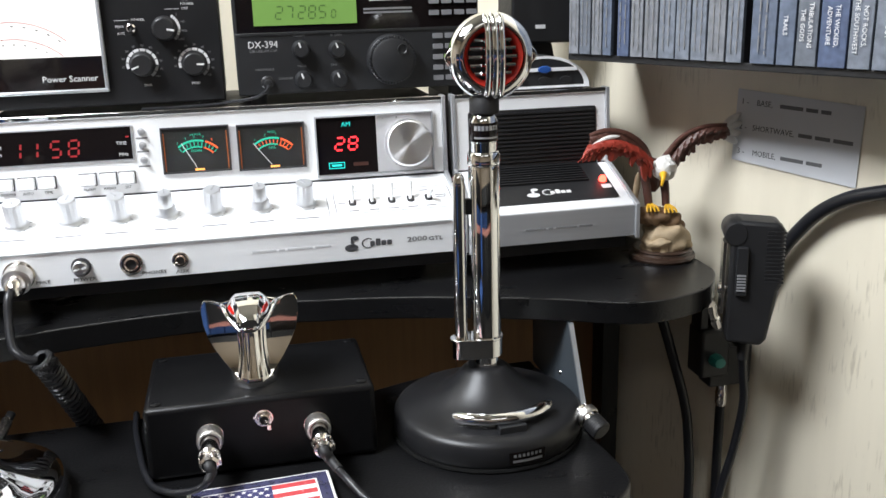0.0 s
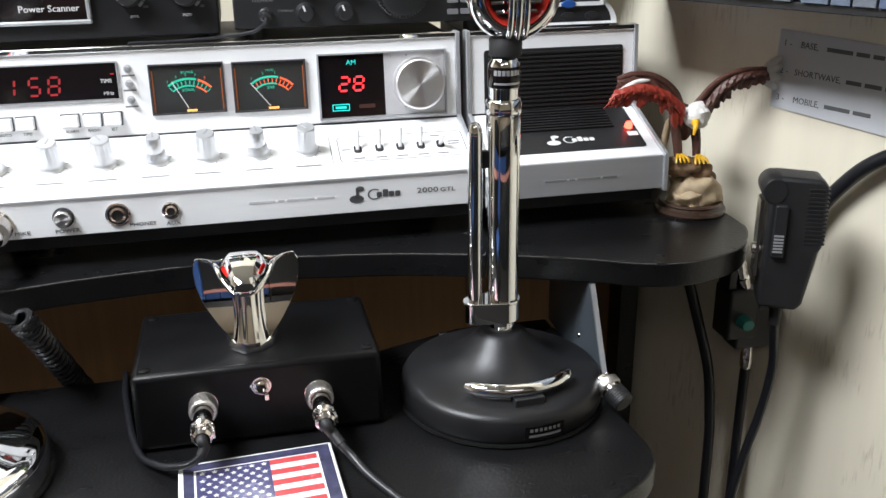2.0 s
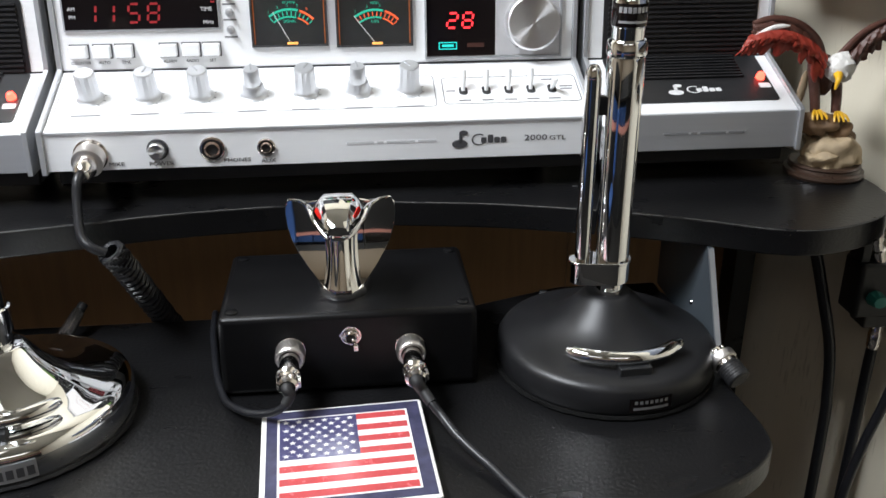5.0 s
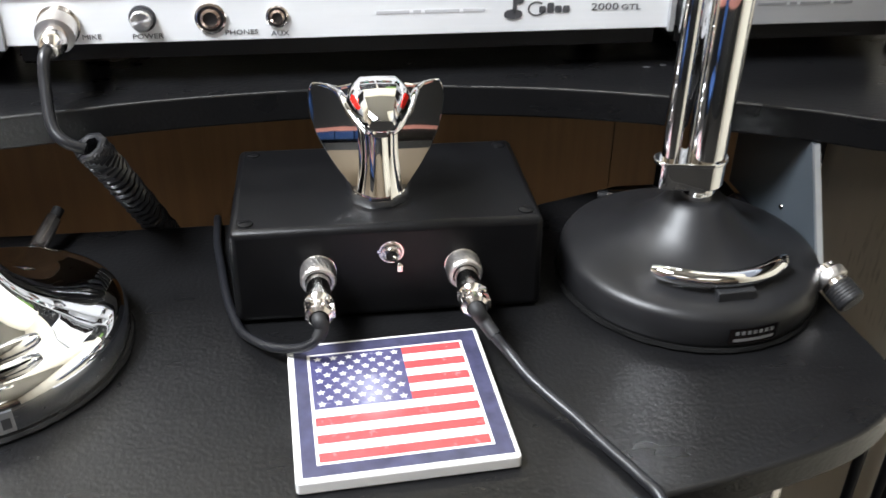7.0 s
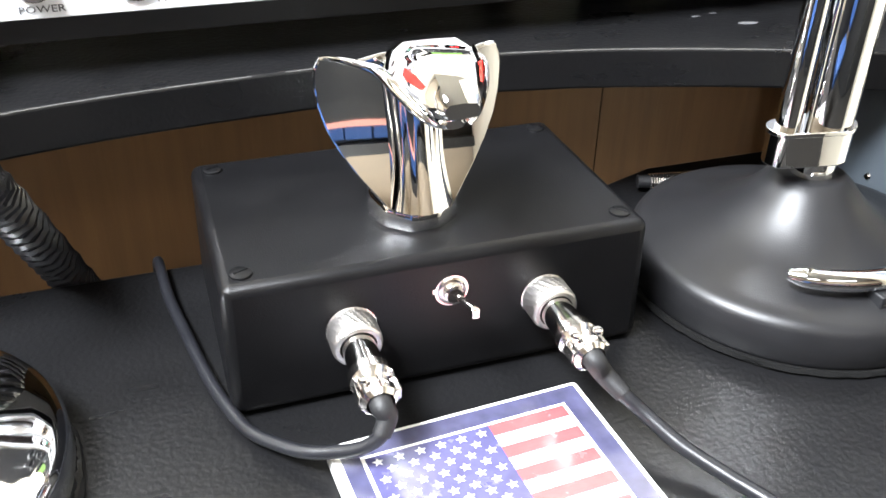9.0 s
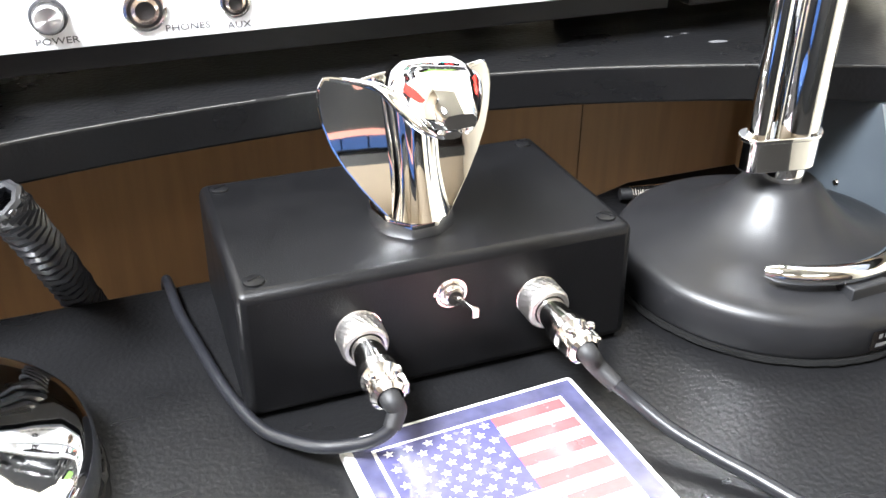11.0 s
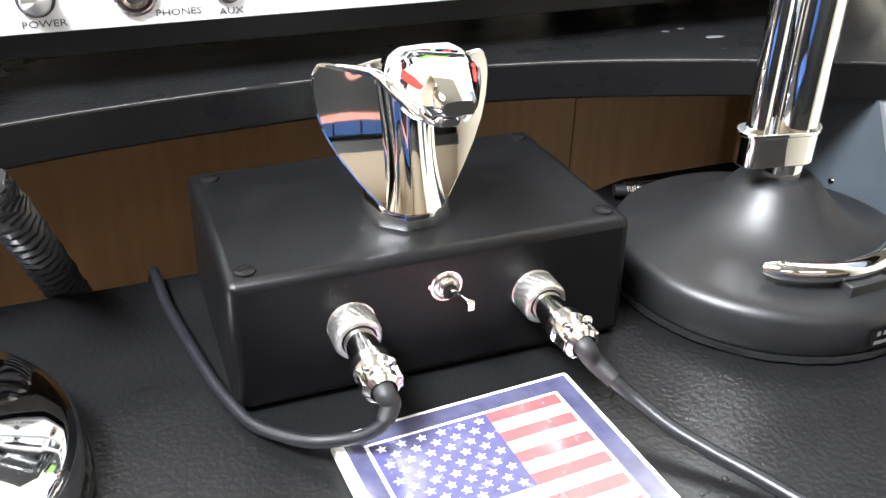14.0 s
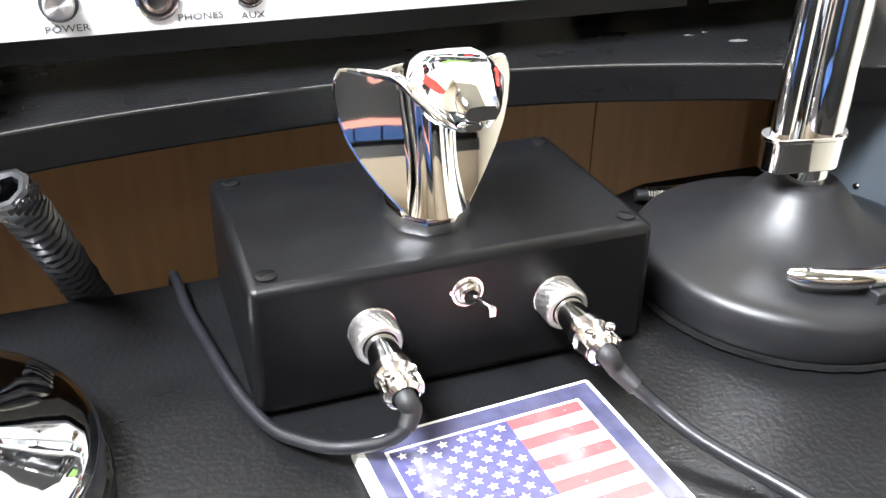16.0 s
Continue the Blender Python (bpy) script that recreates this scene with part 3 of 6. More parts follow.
def fluted_knob(r, h, seg=32):
    bm = bmesh.new()
    add_lathe(bm, [(0, 0), (r * 1.22, 0), (r * 1.22, 0.0012), (r * 1.02, 0.0026), (r * 0.94, 0.004), (r * 0.88, h - 0.001), (r * 0.80, h), (0, h)], None, seg)
    for v in bm.verts:
        q = Vector((v.co.x, v.co.y))
        if 0.003 < v.co.z < h - 0.0005 and q.length > r * 0.5:
            k = math.floor(math.atan2(q.y, q.x) / (2 * math.pi) * seg + 0.27)
            f = 1.06 if k % 2 else 0.97
            v.co.x, v.co.y = v.co.x * f, v.co.y * f
    return bm


knob_tall = mesh_of("control_knob", fluted_knob(0.0088, 0.0245), KNOB_SILVER)
knob_base = mesh_of("outer_ring_knob", fluted_knob(0.0092, 0.0105), KNOB_SILVER)
knob_thin = mesh_of("inner_knob", lathe([(0, 0.0100), (0.0068, 0.0100), (0.0064, 0.0230), (0.0056, 0.0244), (0, 0.0244)], None, 24), KNOB_SILVER)
marker = mesh_of("pointer", add_box(bmesh.new(), (-0.0006, -0.0012, 0.0), (0.0006, 0.0062, 0.0006)), SILVER_DULL)
for i, x in enumerate((-0.2010, -0.1560, -0.1150, -0.0730, -0.0312, 0.0110, 0.0525)):
    m = spot(DECK, x, 0.0440) @ pose(0, 0, 0, 0, 0, (20, -12, 35, 5, -25, 12, 40)[i])
    if i in (3, 5):
        k = link("control_knob", knob_base, radio, "two-tier silver knob", m)
        link("inner_knob", knob_thin, k, "", m)
    else:
        k = link("control_knob", knob_tall, radio, "fluted silver knob", m)
    link("pointer", marker, k, "", m @ pose(0, 0, 0.0245))
    part("legend_bar", slab(DECK, x - 0.011, 0.0205, x + 0.011, 0.0222, 0.0, 0.0002), GREY_INK, radio)
    bm = bmesh.new()
    for j in range(9):
        add_box(bm, (-0.0002, 0.0108, 0), (0.0002, 0.0128, 0.0002), spot(DECK, x, 0.044) @ Matrix.Rotation(radians(-140 + 35 * j), 4, "Z"))
    part("dial_mark", bm, INK, radio)


def line_loop(face, x0, v0, x1, v1, r, t=0.0008):
    outer, inner = rounded(x1 - x0, v1 - v0, r, 5, (x0 + x1) / 2, (v0 + v1) / 2), rounded(x1 - x0 - 2 * t, v1 - v0 - 2 * t, r - t, 5, (x0 + x1) / 2, (v0 + v1) / 2)
    bm, m, n = bmesh.new(), spot(face, 0, 0, 0.0002), len(outer)
    a = [bm.verts.new(m @ Vector((u, v, 0))) for u, v in outer]
    b = [bm.verts.new(m @ Vector((u, v, 0))) for u, v in inner]
    for i in range(n):
        bm.faces.new((a[i], a[(i + 1) % n], b[(i + 1) % n], b[i]))
    return bm


part("border_line", line_loop(DECK, 0.0800, 0.0222, 0.1935, 0.0600, 0.004), INK, radio)
part("border_line", line_loop(DECK, -0.2260, 0.0200, 0.0740, 0.0640, 0.004), GREY_INK, radio)
lever = mesh_of("toggle_lever", lathe([(0, 0), (0.0016, 0), (0.0028, 0.0150), (0.0022, 0.0172), (0, 0.0176)], None, 14), SILVER)
slot = mesh_of("lever_slot", prism(rounded(0.0070, 0.0112, 0.0030), 0.0, 0.0004, FLAT), PLASTIC)
for i, x in enumerate((0.0970, 0.1161, 0.1348, 0.1533, 0.1710)):
    link("lever_slot", slot, radio, "", spot(DECK, x, 0.0405, 0.0001))
    link("toggle_lever", lever, radio, "", spot(DECK, x, 0.0405, 0.0) @ pose(0, 0, 0, -28 if i < 4 else 25, 0, 0))
    part("legend_bar", slab(DECK, x - 0.005, 0.0262, x + 0.005, 0.0280, 0.0, 0.0002), GREY_INK, radio)
for x0, x1, v in ((0.0830, 0.0905, 0.040), (0.1640, 0.1780, 0.0530), (0.178, 0.189, 0.0430), (0.178, 0.188, 0.0395)):
    part("legend_bar", slab(DECK, x0, v, x1, v + 0.0017, 0.0, 0.0002), GREY_INK, radio)

# lower strip: mike socket, power, phones, aux
part("power_button", lathe([(0, 0.0085), (0.0066, 0.0085), (0.0076, 0.0075), (0.0078, 0.0), (0.0092, 0.0), (0.0092, 0.001), (0.0078, 0.001)], None, 32), DIAL, radio, "round bright power button", spot(STRIP, -0.1453, 0.0154) @ Matrix.Diagonal((0.85, 0.85, 1, 1)))
part("button_well", lathe([(0.0080, 0.0002), (0.0080, 0.0016), (0.0096, 0.0016), (0.0098, 0.0002)], spot(STRIP, -0.1453, 0.0154) @ Matrix.Diagonal((0.85, 0.85, 1, 1)), 32), TRIM_DARK, radio)
COPPER = material("jack_copper", (0.74, 0.60, 0.52), 0.25, 1.0, 0.1, 200)
for x, r in ((-0.1038, 0.0098), (-0.0625, 0.0072)):
    j = part("jack", lathe([(r, 0.0), (r, 0.0016), (r * 0.86, 0.0022), (r * 0.80, 0.0022), (r * 0.78, 0.0010), (r * 0.66, 0.0010)], spot(STRIP, x, 0.0145), 32), NICKEL, radio, "nickel jack socket")
    part("jack_ring", lathe([(r * 0.68, 0.0008), (r * 0.64, 0.0030), (r * 0.46, 0.0036), (r * 0.42, 0.0016)], spot(STRIP, x, 0.0145), 28), COPPER, j, "copper-coloured inner ring")
    part("jack_washer", lathe([(r * 0.82, 0.0012), (r * 0.62, 0.0014)], spot(STRIP, x, 0.0145), 28), PLASTIC, j)
    part("jack_hole", lathe([(0, 0.0014), (r * 0.44, 0.0014)], spot(STRIP, x, 0.0145), 24), PLASTIC, j)
for text, x, v, s in (("MIKE", -0.1775, 0.0045, 0.0044), ("POWER", -0.1435, 0.0040, 0.0044), ("PHONES", -0.0855, 0.0050, 0.0044), ("AUX", -0.0615, 0.0036, 0.0044)):
    lettering(text, s, INK, radio, spot(STRIP, x, v, 0.0003), 1.25)
for x0, x1 in ((0.0002, 0.0215), (0.0240, 0.0290), (0.0315, 0.0540), (0.0565, 0.0710)):
    part("legend_bar", slab(STRIP, x0, 0.0142, x1, 0.0161, 0.0, 0.0003), FAINT_INK, radio)
snake_emblem(STRIP, 0.0895, 0.0150, 1.0, INK, radio)
lettering("2000", 0.0066, INK, radio, spot(STRIP, 0.1510, 0.0150, 0.0003), 1.45)
lettering("GTL", 0.0052, INK, radio, spot(STRIP, 0.1688, 0.0145, 0.0003), 1.45)

socket = part("mike_socket", lathe([(0.0130, 0), (0.0130, 0.002), (0.0112, 0.003), (0.0112, 0.006)], spot(STRIP, -0.1957, 0.0125), 32), NICKEL, radio)

speaker = thing("extension_speaker", "silver extension speaker with ribbed black grille and red lamp", "speaker", (0.288, 0.25, 0.1))
SL, SR = 0.2065, 0.3725
part("cabinet", prism([(0.150, 0.127), (0.222, 0.190), (0.222, 0.262), (0.34, 0.262), (0.34, 0.112), (0.150, 0.112)], SL + 0.003, SR - 0.003, SIDE), DARK_CASE, speaker, bevel=0.001)
# Greyer metal than the radio's strip: weaker light here is put into the colour.
part("front_strip", slab(STRIP, SL + 0.003, 0.0, SR - 0.003, 0.0305, -0.006, 0.0), SILVER_DULL, speaker, bevel=0.0006)
part("lower_face", slab(DECK, SL + 0.003, 0.0015, SR - 0.003, 0.082, -0.006, 0.0), SILVER, speaker, bevel=0.0006)
part("upper_face", slab(UPPER, SL + 0.003, 0.001, SR - 0.003, 0.0725, -0.006, 0.0), SILVER, speaker, bevel=0.0006)
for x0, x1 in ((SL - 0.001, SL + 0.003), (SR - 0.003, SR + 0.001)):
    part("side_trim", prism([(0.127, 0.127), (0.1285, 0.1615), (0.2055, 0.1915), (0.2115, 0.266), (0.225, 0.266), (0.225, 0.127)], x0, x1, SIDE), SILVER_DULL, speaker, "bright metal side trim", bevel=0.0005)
part("top_trim", slab(UPPER, SL, 0.0725, SR, 0.077, -0.012, 0.0022), CHROME, speaker, bevel=0.0008)
for x in (0.23, 0.35):
    for y in (0.215, 0.31):
        part("foot", lathe([(0, 0), (0.010, 0), (0.011, 0.012), (0, 0.012)], pose(x, y, 0.1), 20), RUBBER, speaker)
g = part("grille_plate", slab(UPPER, 0.2225, -0.001, 0.3590, 0.0590, 0.0002, 0.0012, 0.003), PLASTIC, speaker, "black plastic grille")
slat = mesh_of("slat", slab(UPPER, 0.2265, -0.0009, 0.3550, 0.0009, 0.0012, 0.0034), PLASTIC)
for i in range(14):
    o, dvec, nvec = UPPER
    link("slat", slat, g, "", Matrix.Translation(dvec * (0.0025 + 0.00405 * i)))
g = part("grille_foot", slab(DECK, 0.2225, 0.0150, 0.3590, 0.0815, 0.0002, 0.0012, 0.003), PLASTIC, speaker, "black lower grille with emblem")
slat = mesh_of("slat", slab(DECK, 0.2265, -0.0009, 0.3380, 0.0009, 0.0012, 0.0034), PLASTIC)
for i in range(8):
    link("slat", slat, g, "", Matrix.Translation(DECK[1] * (0.0480 + 0.0043 * i)))
snake_emblem((DECK[0] + DECK[2] * 0.0012, DECK[1], DECK[2]), 0.2735, 0.0310, 1.05, WHITE_INK, speaker)
part("lamp", lathe([(0.0038, 0), (0.0036, 0.003), (0.0026, 0.0052), (0, 0.0062)], spot(DECK, 0.3520, 0.0460, 0.001), 20), LED_LAMP, speaker, "lit red lamp")
part("legend_bar", slab(DECK, 0.3475, 0.0320, 0.3575, 0.0385, 0.0012, 0.0014, 0.001), WHITE_INK, speaker)
for x0, x1 in ((0.257, 0.2775), (0.280, 0.285), (0.2875, 0.309), (0.3115, 0.325)):
    part("legend_bar", slab(STRIP, x0, 0.0132, x1, 0.0150, 0.0, 0.0003), GREY_INK, speaker)

copy_thing(speaker, pose(0.288 - 0.6135, 0.25, 0.1))

# ---- desk microphones ----
def mic_stand_base(cx, cy, mat, felt, parent, chrome):
    prof = [(0.0, 0.0035), (0.0795, 0.0035), (0.0808, 0.006), (0.0800, 0.0205), (0.0782, 0.0235), (0.0750, 0.0255), (0.0690, 0.0270), (0.0600, 0.0290), (0.0500, 0.0320), (0.0410, 0.0365), (0.0330, 0.0425), (0.0260, 0.0495), (0.0205, 0.0560), (0.0170, 0.0590), (0.0150, 0.0600), (0.0, 0.0600)]
    body = part("base", lathe(prof, pose(cx, cy, 0), 96), mat, parent, "heavy domed chrome base" if chrome else "heavy domed satin black base")
    rng = random.Random(4)
    bm = lathe([(0.0, 0.0), (0.0810, 0.0), (0.0822, 0.0018), (0.0812, 0.0037), (0.0, 0.0037)], pose(cx, cy, 0), 120)
    for v in bm.verts:
        q = Vector((v.co.x - cx, v.co.y - cy))
        if q.length > 0.07:
            q *= 1 + rng.uniform(-0.004, 0.006)
            v.co.x, v.co.y = cx + q.x, cy + q.y
    part("felt_pad", bm, felt, parent, "fuzzy dark felt pad")
    return body


def grip_lever(cx, cy, parent, turn=0.0):
    """The curved bright bar over the front of the base, on its black post."""
    pts = []
    for k in range(19):
        a = radians(-88 + turn - 44 + 88 * k / 18)
        pts.append((cx + 0.0595 * math.cos(a), cy + 0.0595 * math.sin(a), 0.0368))
    bar = part("grip_lever", add_tube(bmesh.new(), [Vector(p) for p in pts], lambda t: 0.0050 * (1 - 0.45 * abs(2 * t - 1) ** 12), 18, 0.85), CHROME, parent, "curved chrome lever")
    a = radians(-87 + turn)
    part("lever_post", box((-0.0115, -0.005, 0.0225), (0.0115, 0.006, 0.0330), pose(cx + 0.0625 * math.cos(a), cy + 0.0625 * math.sin(a), 0, 0, 0, 3 + turn)), DARK_CASE, bar, bevel=0.0008)


MX, MY = 0.1866, 0.0210
mic = thing("desk_microphone", "chrome lollipop desk microphone on a round black base", "microphone", (MX, MY, 0))
mic_stand_base(MX, MY, BLACK_PAINT, FELT, mic, False)
grip_lever(MX, MY, mic, 0)
part("neck", lathe([(0.0, 0.058), (0.0102, 0.058), (0.0102, 0.074), (0.0, 0.074)], pose(MX, MY, 0), 48), CHROME, mic)
col = [(MX + 0.0138 * math.cos(radians(q)), MY + 0.0138 * math.sin(radians(q))) for q in range(-90, 91, 12)] + [(0.1645 + 0.0080 * math.cos(radians(q)), MY - 0.002 + 0.0082 * math.sin(radians(q))) for q in range(90, 271, 15)]
part("clamp_collar", prism(col, 0.0690, 0.0855, FLAT), CHROME, mic, bevel=0.0006)
lip = [(MX + (x - MX) * 1.05, MY + (y - MY) * 1.07) for x, y in col]
part("collar_lip", prism(lip, 0.0845, 0.0868, FLAT), CHROME, mic, bevel=0.0005)
part("tube", lathe([(0.0, 0.084), (0.0128, 0.084), (0.0128, 0.2292), (0.0120, 0.2315), (0.0, 0.2315)], pose(MX, MY, 0), 72), CHROME, mic)
part("talk_bar", lathe([(0.0, 0.084), (0.0056, 0.084), (0.0056, 0.2170), (0.0050, 0.2225), (0.0030, 0.2262), (0.0, 0.2270)], pose(0.1648, MY - 0.002, 0), 40), CHROME, mic, "slim chrome press-to-talk bar")
part("talk_hinge", box((0.1680, MY - 0.003, 0.192), (0.1800, MY + 0.003, 0.205)), BLACK_PAINT, mic, bevel=0.001)
part("knurled_ring", lathe([(0.0, 0.2345), (0.0122, 0.2345), (0.0134, 0.2360), (0.0134, 0.2435), (0.0120, 0.2455), (0.0, 0.2455)], pose(MX, MY, -0.003), 64), CHROME, mic)
cap = part("cap", lathe([(0.0, 0.2450), (0.0106, 0.2450), (0.0108, 0.2535), (0.0114, 0.2540), (0.0114, 0.2700), (0.0088, 0.2745), (0.0045, 0.2760), (0.0, 0.2760)], pose(MX, MY, -0.003), 48), CHROME, mic)
part("name_band", lathe([(0.0116, 0.2545), (0.0117, 0.2548), (0.0117, 0.2690), (0.0116, 0.2693)], pose(MX, MY, -0.003), 48), GLASS_BLACK, cap, "black name band")
for z0, z1 in ((0.2605, 0.2642), (0.2540, 0.2555)):
    bm = bmesh.new()
    for k in range(7 if z1 > 0.257 else 1):
        n = 7 if z1 > 0.257 else 1
        a0, a1 = radians(-142 + 104 * k / n), radians(-142 + 104 * (k + (0.78 if n > 1 else 1)) / n)
        steps = 2 if n > 1 else 10
        for s in range(steps):
            q0, q1 = a0 + (a1 - a0) * s / steps, a0 + (a1 - a0) * (s + 1) / steps
            vs = [bm.verts.new((MX + 0.0119 * math.cos(q), MY + 0.0119 * math.sin(q), z)) for q, z in ((q0, z0), (q1, z0), (q1, z1), (q0, z1))]
            bm.faces.new(vs)
    part("brand_bar", bm, SILVER_DULL, cap)
part("swivel_boot", lathe([(0.0, 0.2755), (0.0105, 0.2755), (0.0118, 0.2770), (0.0118, 0.2880), (0.0095, 0.2910), (0.0, 0.2910)], pose(MX + 0.001, MY, -0.003), 36), RUBBER, mic, "black rubber swivel boot")

HX, HZ = 0.1922, 0.3170
head_m = pose(HX, MY - 0.004, HZ) @ pose(0, 0, 0, 90, 0, 0)       # z towards the viewer's side (-y)
head = part("head", lathe([(0.0, -0.018), (0.018, -0.0175), (0.0285, -0.0135), (0.0330, -0.0060), (0.0338, 0.0), (0.0325, 0.0045), (0.0285, 0.0088), (0.0258, 0.0104), (0.0242, 0.0102), (0.0236, 0.0085), (0.0232, -0.004)], head_m, 72), CHROME, mic, "round chrome head")
for s in (-1, 1):
    ear = [(s * 0.0300, 0.0100), (s * 0.0360, 0.0030), (s * 0.0372, 0.0), (s * 0.0360, -0.0030), (s * 0.0300, -0.0100)]
    part("ear", prism(ear, -0.003, 0.0025, lambda u, v, d: head_m @ Vector((u, v, d))), CHROME, head, bevel=0.0008)
    part("ear_screw", lathe([(0, 0.0038), (0.0014, 0.0036), (0.0018, 0.0025)], head_m @ pose(s * 0.0335, 0, 0), 14), NICKEL, head)
part("head_back", lathe([(0, -0.004), (0.0208, -0.004)], head_m, 40), RUBBER, head)
# Red reflected by the chrome rim, given to this ring as its colour.
part("inner_ring", lathe([(0.0234, 0.0088), (0.0192, 0.0030), (0.0188, -0.0035)], head_m, 48), material("red_rim_reflection", (0.45, 0.03, 0.02), 0.25, 0, 0.1), head, "ring inside the head, coloured as a red reflection")
for u in (-0.0056, 0.0, 0.0056):
    w = 0.0024 if u else 0.0028
    part("vertical_rib", add_tube(bmesh.new(), [head_m @ Vector((u, 0.0305 * math.sin(radians(q)), 0.0045 + 0.0095 * math.cos(radians(q)))) for q in range(-90, 91, 12)], w, 10), CHROME, head)
for v in (-0.0125, -0.0063, 0.0, 0.0063, 0.0125):
    h = math.sqrt(0.0192 ** 2 - v * v)
    part("cross_bar", add_tube(bmesh.new(), [head_m @ Vector((-h + 2 * h * k / 6, v, 0.0055)) for k in range(7)], 0.0016, 8), CHROME, head)
# plate on the rim of the base
def rim_plate(cx, cy, a0, a1, z0, z1, r, mat, name, parent, n=8, lab=""):
    bm = bmesh.new()
    for k in range(n):
        q0, q1 = radians(a0 + (a1 - a0) * k / n), radians(a0 + (a1 - a0) * (k + 1) / n)
        bm.faces.new([bm.verts.new((cx + r * math.cos(q), cy + r * math.sin(q), z)) for q, z in ((q0, z0), (q1, z0), (q1, z1), (q0, z1))])
    return part(name, bm, mat, parent, lab)


pl = rim_plate(MX, MY, -93, -71, 0.0070, 0.0175, 0.0814, GLASS_BLACK, "name_plate", mic, lab="small black name plate")
for k in range(7):
    rim_plate(MX, MY, -90.5 + 2.55 * k, -88.9 + 2.55 * k, 0.0132, 0.0158, 0.0817, PLATE_INK, "brand_bar", pl, 1)
rim_plate(MX, MY, -91, -73, 0.0086, 0.0108, 0.0817, PLATE_INK, "brand_bar", pl, 6)


def strain_relief(at, way, parent):
    m = aim(at, way)
    bm = bmesh.new()
    helix = [m @ Vector(((0.0056 - 0.000008 * q) * math.cos(q * 0.7), (0.0056 - 0.000008 * q) * math.sin(q * 0.7), 0.00017 * q)) for q in range(0, 148)]
    add_tube(bm, helix, 0.0006, 6)
    part("strain_spring", bm, NICKEL, parent, "coiled metal strain relief")
    part("cord_stub", lathe([(0, -0.003), (0.0038, -0.003), (0.0038, 0.032), (0, 0.032)], m, 16), RUBBER, parent)


strain_relief((0.1890, 0.1150, 0.0068), (-0.96, 0.27, 0.0), mic)

LX, LY = -0.2330, -0.0140
mic2 = thing("chrome_desk_microphone", "desk microphone stand with a mirror-bright chrome base", "microphone", (LX, LY, 0))
mic_stand_base(LX, LY, CHROME, RUBBER, mic2, True)
grip_lever(LX, LY, mic2, 5)
part("neck", lathe([(0.0, 0.058), (0.0108, 0.058), (0.0108, 0.074), (0.0, 0.074)], pose(LX, LY, 0), 32), CHROME, mic2)
part("tube", lathe([(0.0, 0.070), (0.0125, 0.070), (0.0125, 0.0865), (0.0107, 0.0870), (0.0107, 0.2320), (0.0, 0.2345)], pose(LX, LY, 0), 48), CHROME, mic2)
part("head", lathe([(0.0, -0.018), (0.018, -0.0175), (0.0285, -0.0135), (0.0338, 0.0), (0.0285, 0.0088), (0.0, 0.0108)], pose(LX, LY, 0.29) @ pose(0, 0, 0, 90), 48), CHROME, mic2)
pl = rim_plate(LX, LY, -85, -62, 0.0060, 0.0185, 0.0814, SILVER_DULL, "name_plate", mic2, lab="engraved chrome name plate")
for k in range(5):
    rim_plate(LX, LY, -83 + 4.2 * k, -80 + 4.2 * k, 0.0085, 0.0150, 0.0817, INK, "brand_bar", pl, 2)
strain_relief((-0.2260, 0.0860, 0.0085), (0.30, 0.75, 0.42), mic2)

# ---- switch box with plugs ----
sbox = thing("switch_box", "black two-plug switch box with a toggle", "switch box", (-0.004, 0.052, 0))
BX0, BX1, BY0, BY1, BZ = -0.0935, 0.0868, -0.0015, 0.1085, 0.0625
bm = box((BX0, BY0, 0.0015), (BX1, BY1, BZ))
for v in bm.verts:
    if v.co.z < 0.01:
        v.co.x += 0.001 if v.co.x > 0 else -0.001
        v.co.y += 0.001 if v.co.y > 0.05 else -0.001
part("body", bm, BLACK_BOX, sbox, bevel=0.0045)
screw = lathe([(0.0046, 0.0), (0.0044, 0.0010), (0.0030, 0.0016), (0.0, 0.0018)], None, 20)
add_box(screw, (-0.0030, -0.0004, 0.0014), (0.0030, 0.0004, 0.0020))
screw = mesh_of("screw", screw, BLACK_BOX)
for x in (BX0 + 0.0095, BX1 - 0.0095):
    for y in (BY0 + 0.0100, BY1 - 0.0100):
        link("screw", screw, sbox, "", pose(x, y, BZ - 0.0002, 0, 0, 40 * x * 100))
for x in (-0.080, 0.070):
    for y in (0.012, 0.092):
        part("rubber_foot", lathe([(0, 0), (0.006, 0), (0.006, 0.0025), (0, 0.0025)], pose(x, y, 0), 16), RUBBER, sbox)
FW = (0, -1, 0)
tg = part("toggle_nut", lathe([(0.0062, 0.0), (0.0062, 0.0014), (0.0056, 0.0018), (0.0044, 0.0018), (0.0044, 0.0046), (0.0034, 0.0050), (0.0032, 0.0015)], aim((-0.0024, BY0, 0.0452), FW), 12), NICKEL, sbox, "nickel toggle switch nut")
washer = lathe([(0.0072, 0.0), (0.0072, 0.0008), (0.0040, 0.0008)], aim((-0.0024, BY0, 0.0452), FW), 28)
add_box(washer, (-0.0105, BY0 - 0.0008, 0.0449), (-0.0085, BY0, 0.0469))
part("washer", washer, NICKEL, tg)
part("toggle_bore", lathe([(0, 0.0030), (0.0034, 0.0030)], aim((-0.0024, BY0, 0.0452), FW), 16), RUBBER, tg)
lv = aim((-0.0024, BY0 - 0.002, 0.0452), (0.20, -0.96, 0.10))
